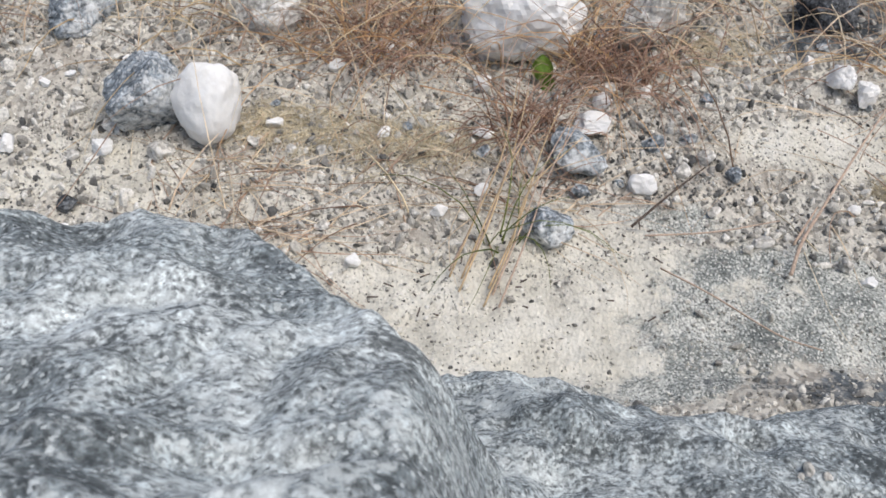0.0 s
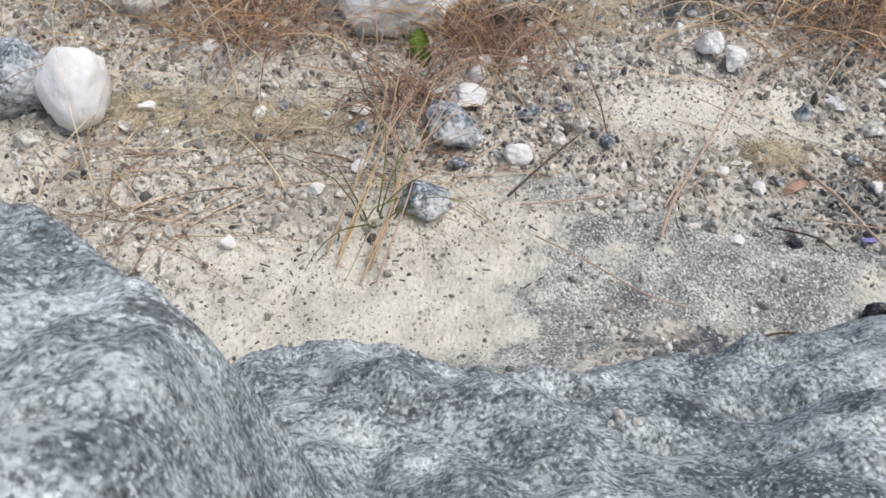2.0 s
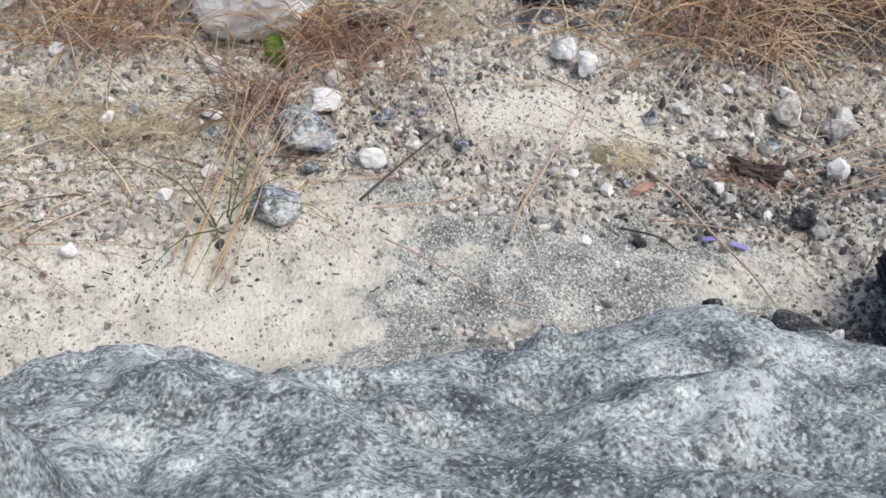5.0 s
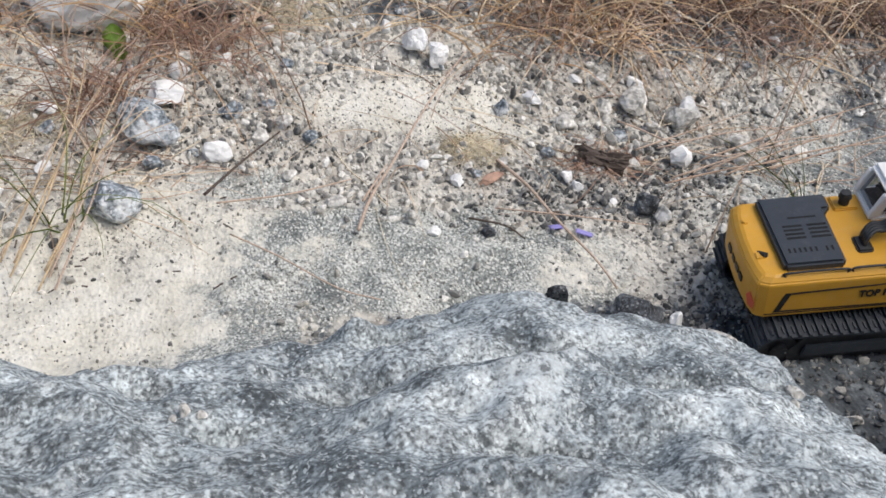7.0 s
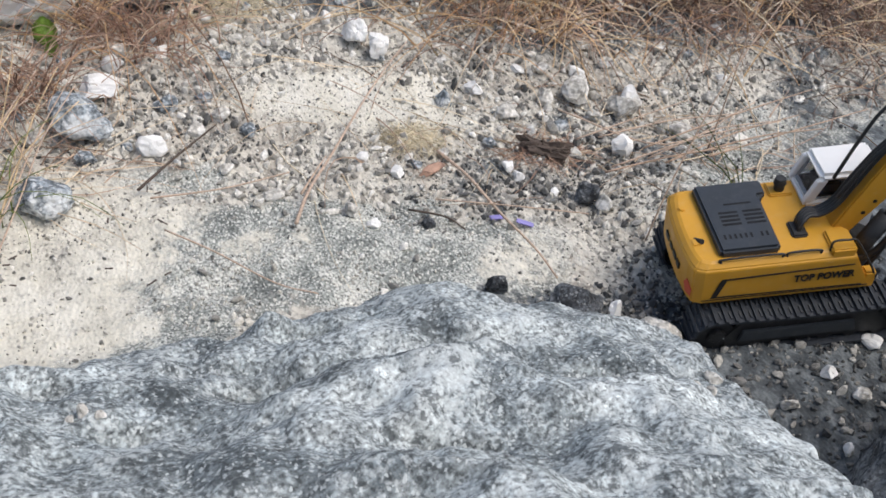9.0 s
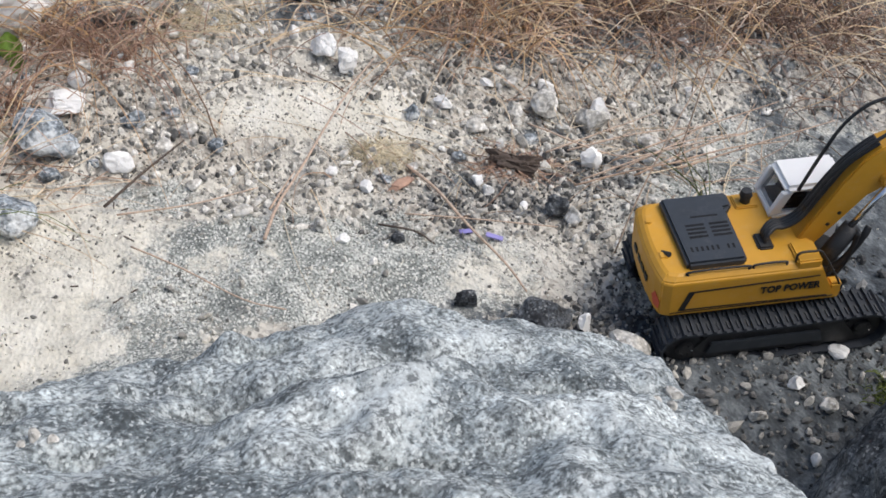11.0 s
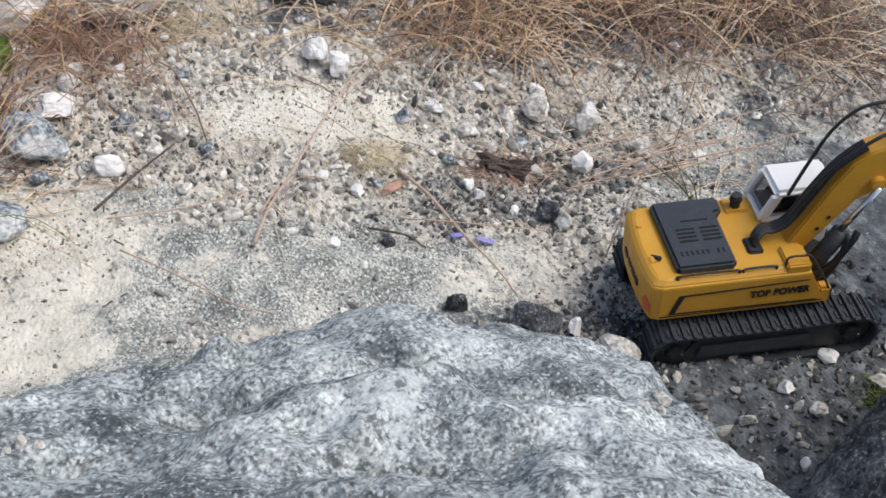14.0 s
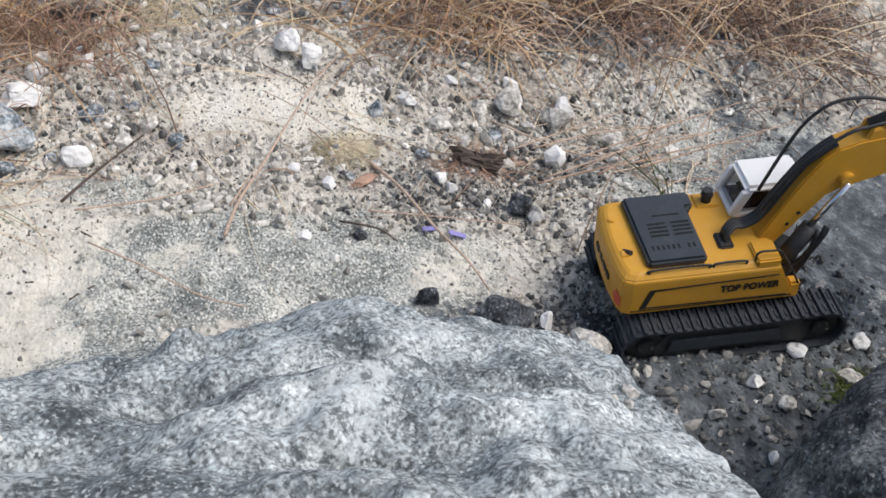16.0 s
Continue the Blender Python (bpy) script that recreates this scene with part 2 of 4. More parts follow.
def plastic(name, colour, roughness, wear=0.12, dust=0.25):
    n = Nodes(name, roughness)
    tone = n.ramp(n.noise(28, 5, 0.6), [(0.3, tuple(c * (1 - wear) for c in colour)), (0.7, colour)])
    tone = n.mix(n.math("MULTIPLY", n.ramp(n.noise(80, 6, 0.75), [(0.52, 0.0), (0.75, 1.0)]), dust), tone, (0.5, 0.47, 0.4))
    return n.done(tone, [(n.noise(400, 2, 0.5), 0.06, 0.0006)],
                  n.ramp(n.noise(35, 4), [(0.3, roughness - 0.08), (0.7, roughness + 0.15)]))


YELLOW = plastic("yellow plastic", (0.64, 0.325, 0.030), 0.42, 0.1, 0.12)
BLACK = plastic("black plastic", (0.018, 0.019, 0.021), 0.5, 0.2, 0.08)
RUBBER = plastic("track rubber", (0.034, 0.040, 0.050), 0.65, 0.3, 0.12)
SLOT = plastic("black recess", (0.006, 0.006, 0.007), 0.8, 0.1, 0.0)
PANEL = plastic("dark grey panel", (0.036, 0.043, 0.052), 0.42, 0.2, 0.06)
CAB_WHITE = plastic("white plastic", (0.86, 0.86, 0.85), 0.4, 0.06, 0.08)
RED = plastic("red sticker", (0.62, 0.10, 0.05), 0.5, 0.1, 0.15)
INK = plastic("black sticker", (0.015, 0.014, 0.013), 0.5, 0.1, 0.05)
INTERIOR = plastic("dark cab interior", (0.05, 0.045, 0.055), 0.7)
PURPLE = plastic("violet plastic", (0.30, 0.27, 0.62), 0.4, 0.15, 0.2)
chrome = Nodes("chrome", 0.22, 1.0)
CHROME = chrome.done((0.72, 0.72, 0.72))
glass = Nodes("smoky window", 0.08)
glass.bsdf.inputs["Transmission Weight"].default_value = 1.0
glass.bsdf.inputs["IOR"].default_value = 1.2
GLASS = glass.done((0.75, 0.76, 0.78))


# ---- ground ----
def ground_z(x, y):
    z = 0.17 * max(0.0, y - 1.02) if y < 2.6 else 0.2686 + 0.02 * (y - 2.6)
    z = min(z, 0.6)
    z += 0.05 * smooth((0.76 - y) / 0.16) * smooth((0.75 - x) / 0.2)
    z += 0.028 * smooth((x - 0.80) / 0.25) * smooth((1.1 - y) / 0.3)
    z += 0.014 * fbm(x * 4, y * 4, 3.1) + 0.006 * fbm(x * 17, y * 17, 7.7)
    return z


# where the soil shows bare rock and where pale dust lies: x, y, half sizes, amount
BARE = [(0.22, 0.74, 0.13, 0.06, 1.0), (0.42, 0.86, 0.24, 0.11, 1.0), (0.62, 0.81, 0.17, 0.09, 0.95), (1.30, 0.80, 0.36, 0.30, 1.0), (0.27, 0.76, 0.08, 0.07, 0.9), (0.95, 0.44, 0.2, 0.13, 0.8),
        (0.30, 1.02, 0.10, 0.035, 0.8)]
DUST = [(-0.08, 1.26, 0.20, 0.07, 0.5), (-0.50, 1.10, 0.22, 0.10, 0.62), (0.06, 0.79, 0.17, 0.11, 0.95), (-0.1, 0.80, 0.15, 0.1, 0.8), (0.02, 0.90, 0.20, 0.08, 0.9), (0.16, 0.96, 0.15, 0.08, 0.85), (0.55, 1.16, 0.15, 0.06, 1.0), (0.66, 1.10, 0.09, 0.05, 0.75), (0.18, 0.88, 0.10, 0.05, 0.7), (0.40, 0.88, 0.07, 0.03, 0.55),
        (-0.35, 1.06, 0.16, 0.07, 0.55), (0.74, 0.80, 0.10, 0.06, 0.6), (-0.2, 0.95, 0.15, 0.06, 0.6), (-0.5, 1.25, 0.1, 0.05, 0.5)]


# darker ground: grey soil plus painted shade in gully, under digger, in grass
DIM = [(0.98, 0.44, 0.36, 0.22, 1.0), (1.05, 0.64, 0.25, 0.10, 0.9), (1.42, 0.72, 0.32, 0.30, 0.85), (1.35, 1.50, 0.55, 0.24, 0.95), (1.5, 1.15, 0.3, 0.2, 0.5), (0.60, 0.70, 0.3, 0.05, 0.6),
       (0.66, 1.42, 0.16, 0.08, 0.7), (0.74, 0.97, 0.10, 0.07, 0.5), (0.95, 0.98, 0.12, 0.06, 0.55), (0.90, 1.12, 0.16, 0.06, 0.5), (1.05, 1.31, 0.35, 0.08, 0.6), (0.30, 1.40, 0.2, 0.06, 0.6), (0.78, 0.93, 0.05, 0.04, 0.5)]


def amount(patches, x, y):
    v = 0.0
    for cx, cy, sx, sy, a in patches:
        d = ((x - cx) / sx) ** 2 + ((y - cy) / sy) ** 2
        v = max(v, a * math.exp(-d * d * 0.6))
    return v


def spaced(a, b, step, far, grow=1.35):
    core = list(np.arange(a, b + step / 2, step))
    left, right, d = [], [], step
    while True:
        d *= grow
        left.append((left[-1] if left else core[0]) - d)
        right.append((right[-1] if right else core[-1]) + d)
        if right[-1] > far:
            return left[::-1] + core + right


def sheet(name, xs, ys, height):
    verts = [(x, y, height(x, y)) for y in ys for x in xs]
    n = len(xs)
    faces = [(j * n + i, j * n + i + 1, (j + 1) * n + i + 1, (j + 1) * n + i) for j in range(len(ys) - 1) for i in range(n - 1)]
    me = bpy.data.meshes.new(name)
    me.from_pydata(verts, [], faces)
    me.polygons.foreach_set("use_smooth", [True] * len(faces))
    return me


ground_mesh = sheet("ground", spaced(-0.95, 1.75, 0.009, 80), spaced(0.4, 2.1, 0.009, 80), ground_z)
cover = ground_mesh.color_attributes.new("cover", "FLOAT_COLOR", "POINT")
shades = []
for v in ground_mesh.vertices:
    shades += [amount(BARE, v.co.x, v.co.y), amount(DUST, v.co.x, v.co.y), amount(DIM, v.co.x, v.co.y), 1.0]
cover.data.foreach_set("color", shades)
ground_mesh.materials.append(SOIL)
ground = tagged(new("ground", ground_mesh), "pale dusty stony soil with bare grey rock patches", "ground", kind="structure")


# ---- the boulder in front ----
def rim(x):
    """How far back the boulder's top reaches, along x."""
    xs = (-0.8, -0.3, -0.15, -0.06, 0.02, 0.10, 0.16, 0.22, 0.27, 0.30, 0.36, 0.42, 0.48, 0.535, 0.57, 0.62, 0.70, 0.90)
    ys = (0.25, 0.36, 0.36, 0.335, 0.415, 0.395, 0.34, 0.345, 0.37, 0.39, 0.385, 0.40, 0.385, 0.362, 0.345, 0.325, 0.29, 0.20)
    return float(np.interp(x, xs, ys))


def rim_soft(x):
    return (rim(x - 0.02) + rim(x - 0.01) + rim(x) + rim(x + 0.01) + rim(x + 0.02)) / 5


# humps and hollows of the boulder: x, y, half sizes, height
HUMPS = [(0.293, 0.392, 0.014, 0.012, 0.024), (0.4, 0.345, 0.05, 0.03, 0.004), (0.25, 0.238, 0.045, 0.026, 0.01), (0.47, 0.245, 0.03, 0.03, 0.006), (0.5, 0.33, 0.03, 0.03, 0.006),
         (0.125, 0.3, 0.03, 0.03, 0.01), (0.36, 0.29, 0.022, 0.035, 0.01), (0.075, 0.335, 0.05, 0.06, 0.018), (0.285, 0.212, 0.035, 0.022, 0.012), (0.395, 0.305, 0.02, 0.01, 0.008),
         (0.31, 0.3, 0.03, 0.018, 0.01)]
HOLLOWS = [(0.318, 0.374, 0.026, 0.009, -0.012), (0.22, 0.36, 0.035, 0.02, -0.006), (0.34, 0.235, 0.022, 0.014, -0.026), (0.52, 0.29, 0.008, 0.03, -0.012), (0.17, 0.335, 0.02, 0.01, -0.008),
           (0.57, 0.26, 0.008, 0.04, -0.014), (0.42, 0.3, 0.01, 0.03, -0.008), (0.3, 0.325, 0.05, 0.007, -0.007), (0.2, 0.29, 0.03, 0.007, -0.007), (0.44, 0.2, 0.012, 0.03, -0.01),
           (0.36, 0.222, 0.016, 0.01, -0.018), (0.3, 0.27, 0.07, 0.008, -0.007), (0.46, 0.285, 0.05, 0.008, -0.007), (0.24, 0.345, 0.05, 0.008, -0.007), (0.055, 0.27, 0.012, 0.06, -0.016)]


def boulder_z(x, y):
    yy = y if y > 0.1 else 0.1 + 0.3 * (y - 0.1)
    z = 0.434 - 0.45 * (yy - 0.25)
    z += 0.122 * smooth((0.046 - x - 0.78 * max(0.0, y - 0.25)) / 0.062) + 0.018 * smooth((-0.015 - x) / 0.10)
    if x > 0.4:
        z -= 0.044 * ((x - 0.4) / 0.14) ** 1.4
    for cx, cy, sx, sy, h in HUMPS + HOLLOWS:
        d = ((x - cx) / sx) ** 2 + ((y - cy) / sy) ** 2
        if d < 9:
            z += h * math.exp(-d)
    slope = (rim_soft(x + 0.01) - rim_soft(x - 0.01)) / 0.02
    d = (y + 0.02 * fbm(x * 9, 0, 1.3) - rim_soft(x)) / math.sqrt(1 + slope * slope)
    if d > 0:
        z -= 1.7 * d * d / (d + 0.06)
    side = x + 0.012 * fbm(y * 14, 0, 3.3) - 0.534 - 0.28 * (y - 0.2)
    if side > 0:
        z -= 7.0 * side * side / (side + 0.03)
    crease = 1 - 1.6 * abs(fbm(x * 8 + 2 * y, y * 11 - x, 5.5, 3))
    z += 0.016 * (crease - 0.62) + 0.007 * fbm(x * 24, y * 24, 2.2, 2) + 0.0042 * (0.35 - abs(fbm(x * 46, y * 46, 6.1, 2))) + 0.0020 * (0.3 - abs(fbm(x * 80, y * 80, 9.1, 2)))
    return max(z, -0.06)


boulder_mesh = sheet("boulder", spaced(-0.26, 0.74, 0.0021, 1.0, 1.25), spaced(0.12, 0.50, 0.0021, 1.0, 1.25), boulder_z)
boulder_mesh.materials.append(ROCK)
boulder = tagged(new("boulder", boulder_mesh), "large rough grey granite boulder with pale lichen", "boulder")


# ---- loose stones ----
def stone_mesh(seed, sx, sy, sz, detail=4, rough=0.22, flat=0.5):
    """A broken stone: a ball cut by planes and roughened."""
    rng = random.Random(seed)
    bm = bmesh.new()
    bmesh.ops.create_icosphere(bm, subdivisions=detail, radius=1)
    cuts = []
    for _ in range(9):
        n = Vector((rng.gauss(0, 1), rng.gauss(0, 1), rng.gauss(0, 0.9))).normalized()
        cuts.append((n, rng.uniform(0.5, 0.82)))
    off = rng.uniform(0, 50)
    for v in bm.verts:
        p = v.co.copy()
        for n, d in cuts:
            over = p.dot(n) - d
            if over > 0:
                p -= n * over * flat * 1.7
        p *= 1 + rough * 0.6 * fbm(p.x * 1.3 + off, p.y * 1.3, p.z * 1.3) + rough * 0.25 * fbm(p.x * 5 + off, p.y * 5, p.z * 5)
        v.co = (p.x * sx, p.y * sy, p.z * sz)
    return mesh_of(bm, "stone")


def stone(name, x, y, w, depth, h, material, label, turn=0.0, seed=1, detail=4, rough=0.22, flat=0.5, sink=0.25, category="stone", group="", tilt=0.0):
    me = stone_mesh(seed, w / 2, depth / 2, h / 2, detail, rough, flat)
    me.materials.append(material)
    me.polygons.foreach_set("use_smooth", [detail > 3 and flat < 0.3] * len(me.polygons))
    ob = new(name, me)
    ob.matrix_basis = pose(x, y, ground_z(x, y) + h * (0.5 - sink), tilt, 0, turn)
    return tagged(ob, label, category, group)


stone("white_stone", -0.332, 1.190, 0.096, 0.10, 0.124, WHITE_ROCK, "rounded white limestone lump on gravel", -20, 3, 5, 0.12, 0.25, 0.12, tilt=-18)
stone("blue_rock", -0.437, 1.222, 0.128, 0.125, 0.150, BLUE_ROCK, "angular blue grey rock beside the white stone", 25, 21, 5, 0.22, 0.5)
stone("rock", 0.120, 1.40, 0.25, 0.15, 0.20, WHITE_ROCK, "big white topped rock in dry grass", 5, 5, 5, 0.25, 0.5, 0.15, "rock")
stone("rock", 0.335, 1.405, 0.140, 0.10, 0.14, PALE_ROCK, "mottled white and grey rock in dry grass", 30, 6, 5, 0.3, 0.5, 0.2, "rock")
stone("rock", -0.27, 1.44, 0.13, 0.10, 0.10, PALE_ROCK, "pale grey rock half hidden in dry grass", 10, 7, 5, 0.25, 0.5, 0.25, "rock")
stone("rock", -0.585, 1.46, 0.15, 0.12, 0.10, BLUE_ROCK, "blue grey rock lying among gravel", 40, 9, 5, 0.3, 0.5, 0.25, "rock")
stone("rock", 0.62, 1.46, 0.12, 0.10, 0.09, DARK_ROCK, "dark rock among dry grass and gravel", 20, 10, 5, 0.3, 0.5, 0.25, "rock")
stone("rock", 0.985, 1.465, 0.20, 0.12, 0.12, DARK_ROCK, "dark rock behind the dry grass", -10, 11, 5, 0.3, 0.5, 0.25, "rock")
stone("rock", 0.180, 1.125, 0.092, 0.08, 0.07, BLUE_ROCK, "dark grey rock with pale dusty top", -15, 12, 4, 0.3, 0.45, 0.2, "rock")
stone("rock", 0.215, 1.19, 0.075, 0.05, 0.035, WHITE_ROCK, "flat white stone behind a dark rock", 10, 13, 4, 0.3, 0.6, 0.2, "rock")
stone("rock", 0.135, 0.985, 0.070, 0.058, 0.056, BLUE_ROCK, "speckled grey stone lying on pale dust", 12, 14, 5, 0.2, 0.5, 0.12, "rock")
stone("stone", -0.395, 1.14, 0.042, 0.035, 0.032, PALE_ROCK, "small pale stone beside the white stone", 0, 15)
stone("stone", -0.482, 1.155, 0.034, 0.032, 0.030, WHITE_ROCK, "small pale stone on gravel", 0, 16)
stone("stone", 0.596, 1.285, 0.040, 0.046, 0.048, WHITE_ROCK, "rounded white stone in a pair", 10, 17, 4, 0.3, 0.45, 0.15, group="pair of white stones")
stone("stone", 0.624, 1.252, 0.034, 0.050, 0.050, WHITE_ROCK, "rounded white stone in a pair", -25, 18, 4, 0.3, 0.45, 0.15, group="pair of white stones")
LOOSE = [(0.933, 1.0, 0.032, 0.042, WHITE_ROCK, "white"), (0.750, 0.99, 0.018, 0.018, WHITE_ROCK, "white"), (0.756, 0.968, 0.02, 0.016, WHITE_ROCK, "white"),
         (0.643, 0.75, 0.027, 0.024, DARK_ROCK, "dark grey"), (0.722, 0.695, 0.062, 0.036, DARK_ROCK, "angular dark grey"), (0.767, 0.678, 0.021, 0.025, WHITE_ROCK, "white"),
         (0.800, 0.628, 0.052, 0.032, PALE_ROCK, "pale grey"), (1.045, 0.550, 0.036, 0.020, WHITE_ROCK, "white"), (1.142, 0.548, 0.031, 0.024, WHITE_ROCK, "white"),
         (0.920, 1.140, 0.058, 0.034, PALE_ROCK, "tan"), (0.985, 1.095, 0.048, 0.038, PALE_ROCK, "pale"), (1.064, 1.035, 0.04, 0.022, PALE_ROCK, "pale grey"), (1.01, 1.12, 0.03, 0.03, WHITE_ROCK, "whitish"),
         (0.833, 0.90, 0.037, 0.03, DARK_ROCK, "dark grey"), (0.850, 0.88, 0.028, 0.022, PALE_ROCK, "pale grey"), (0.272, 1.078, 0.034, 0.028, WHITE_ROCK, "white"), (0.237, 1.25, 0.027, 0.024, WHITE_ROCK, "white"),
         (0.505, 0.926, 0.020, 0.018, PALE_ROCK, "pale grey"), (0.53, 0.905, 0.018, 0.014, WHITE_ROCK, "white"), (0.06, 1.29, 0.03, 0.025, WHITE_ROCK, "white"), (0.245, 1.27, 0.032, 0.03, PALE_ROCK, "pale"),
         (0.755, 1.16, 0.03, 0.022, WHITE_ROCK, "white"), (0.70, 1.14, 0.028, 0.025, BLUE_ROCK, "grey"), (0.79, 1.10, 0.035, 0.025, PALE_ROCK, "pale grey"), (0.86, 1.13, 0.03, 0.022, PALE_ROCK, "pale grey")]
LOOSE += [(0.60, 0.885, 0.022, 0.012, DARK_ROCK, "flat grey"), (0.585, 0.99, 0.02, 0.016, WHITE_ROCK, "white"), (0.545, 1.03, 0.018, 0.014, WHITE_ROCK, "white"), (0.74, 1.04, 0.022, 0.016, BLUE_ROCK, "grey"),
         (-0.62, 1.16, 0.03, 0.022, WHITE_ROCK, "white"), (-0.66, 1.06, 0.034, 0.02, PALE_ROCK, "pale grey"), (-0.51, 1.05, 0.03, 0.022, DARK_ROCK, "dark grey"), (0.56, 1.335, 0.024, 0.02, WHITE_ROCK, "white"), (0.96, 0.52, 0.022, 0.02, WHITE_ROCK, "white"),
         (0.90, 0.50, 0.024, 0.018, PALE_ROCK, "pale"), (0.985, 0.485, 0.03, 0.018, PALE_ROCK, "pale grey"), (0.93, 0.43, 0.02, 0.016, WHITE_ROCK, "white"), (0.955, 0.415, 0.022, 0.016, PALE_ROCK, "pale grey"), (1.09, 0.50, 0.045, 0.02, PALE_ROCK, "flat grey"),
         (0.33, 1.11, 0.026, 0.02, PALE_ROCK, "pale grey"), (0.37, 1.14, 0.03, 0.018, PALE_ROCK, "flat pale grey"), (0.40, 1.10, 0.022, 0.02, BLUE_ROCK, "grey"), (0.30, 1.16, 0.03, 0.024, BLUE_ROCK, "grey")]
for i, (x, y, w, h, material, tone) in enumerate(LOOSE):
    k = 0.78 if y < 0.57 else 1.0
    stone("stone", x, y, w * 1.2 * k, w * k, h * 1.25 * k, material, tone + " broken stone lying on gravel", i * 47, 30 + i, 3, 0.3, 0.62, 0.18, group="loose stones")
rng = random.Random(77)
while len(LOOSE) < 150:
    x, y = rng.uniform(-0.75, 1.35), rng.uniform(0.92, 1.42)
    if rng.random() < 0.75 - amount(DUST, x, y) - amount(BARE, x, y) and not any(abs(x - o[0]) < 0.03 and abs(y - o[1]) < 0.03 for o in LOOSE):
        w = rng.uniform(0.013, 0.026)
        LOOSE.append((x, y, w))
        stone("stone", x, y, w * 1.3, w, w * 0.85, rng.choice((PALE_ROCK, WHITE_ROCK, WHITE_ROCK, BLUE_ROCK, PALE_ROCK)), "small broken stone lying on gravel", rng.uniform(0, 360), 300 + len(LOOSE), 3, 0.25, 0.62, 0.2, group="loose stones")
# pale stain patches on the boulder, modelled as small added stones
for x, y, w in ((0.541, 0.283, 0.013), (0.533, 0.272, 0.009), (0.527, 0.279, 0.009), (0.516, 0.273, 0.008), (0.522, 0.268, 0.006), (0.185, 0.307, 0.010), (0.193, 0.302, 0.007), (0.179, 0.301, 0.006)):
    me = stone_mesh(int(x * 1000), w / 2, w * 0.42, w * 0.3, 2)
    me.materials.append(PALE_ROCK)
    crumb = tagged(new("stain_chip", me), "small pale stone piece standing in for a stain on the boulder", "stone chip", "chips on the boulder")
    crumb.matrix_basis = pose(x, y, boulder_z(x, y) + w * 0.12, 20, 0, w * 9000)
# a dark rock standing in shade; the granite's near-black colour carries that shade
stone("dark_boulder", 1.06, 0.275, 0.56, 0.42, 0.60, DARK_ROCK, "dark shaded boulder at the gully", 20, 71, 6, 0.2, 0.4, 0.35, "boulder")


def near_things(x, y):
    """Whether a spot lies under the boulder."""
    return boulder_z(x, y) > ground_z(x, y) + 0.004


def scatter(name, count, seed, where, sizes, material, label, lift=0.25):
    """Small stones strewn over the ground, in one mesh."""
    rng = random.Random(seed)
    ico = bmesh.new()
    bmesh.ops.create_icosphere(ico, subdivisions=1, radius=1)
    ball = [v.co.copy() for v in ico.verts]
    tris = [[v.index for v in f.verts] for f in ico.faces]
    ico.free()
    verts, faces, made, tries = [], [], 0, 0
    while made < count and tries < count * 8:
        tries += 1
        x, y, chance = where(rng)
        if rng.random() > chance or near_things(x, y):
            continue
        made += 1
        s = sizes[0] * (sizes[1] / sizes[0]) ** (rng.random() ** 2.2)
        turn = Euler((rng.uniform(0, 6.3), rng.uniform(0, 6.3), rng.uniform(0, 6.3))).to_matrix()
        shape = Vector((rng.uniform(0.7, 1.45), rng.uniform(0.55, 1.0), rng.uniform(0.35, 0.7))) * s
        base, start = Vector((x, y, ground_z(x, y) + s * lift)), len(verts)
        for p in ball:
            j = rng.uniform(0.68, 1.2)
            verts.append(base + turn @ Vector((p.x * shape.x * j, p.y * shape.y * j, p.z * shape.z * j)))
        faces += [[start + i for i in t] for t in tris]
    me = bpy.data.meshes.new(name)
    me.from_pydata(verts, [], faces)
    me.materials.append(material)
    return tagged(new(name, me), label, "gravel", kind="stuff")


def over_all(rng):
    x, y = rng.uniform(-0.9, 1.6), 0.45 + 1.4 * rng.random() ** 1.15
    chance = 1.0 - 1.0 * amount(DUST, x, y) - 0.9 * amount(BARE, x, y) - 0.8 * amount(DIM, x, y)
    return x, y, chance * (0.55 + 0.9 * noise.noise(Vector((x * 6, y * 6, 0))))


def dark_heaps(rng):
    cx, cy, r = rng.choice([(0.74, 0.94, 0.07), (0.92, 1.0, 0.12), (0.80, 0.70, 0.08), (0.95, 0.50, 0.14), (1.1, 0.55, 0.14), (1.0, 0.45, 0.12), (1.3, 1.0, 0.2), (1.1, 0.95, 0.15), (0.30, 1.12, 0.10), (0.9, 0.85, 0.12), (-0.55, 1.05, 0.12)])
    x, y = rng.gauss(cx, r), rng.gauss(cy, r * 0.6)
    return x, y, 1.0 - 1.4 * amount(DUST, x, y) - 0.9 * amount(BARE, x, y)


def grains(rng):
    x, y = rng.uniform(-0.6, 1.5), rng.uniform(0.5, 1.3)
    return x, y, (1 - 0.8 * amount(DIM, x, y) - 0.75 * amount(BARE, x, y)) * 0.45 + 0.4 * noise.noise(Vector((x * 9, y * 9, 4)))


def broken(rng):
    x, y = rng.uniform(-0.85, 1.5), rng.uniform(0.85, 1.55)
    chance = 0.8 - 0.9 * amount(DUST, x, y) - 0.9 * amount(BARE, x, y) - 0.5 * amount(DIM, x, y) + 0.5 * smooth((-0.15 - x) / 0.3) + 0.5 * smooth((x - 0.6) / 0.15)
    return x, y, chance * (0.45 + 1.1 * noise.noise(Vector((x * 5, y * 5, 8))))


def gully(rng):
    x, y = rng.uniform(0.66, 1.25), rng.uniform(0.36, 0.72)
    return x, y, 0.8


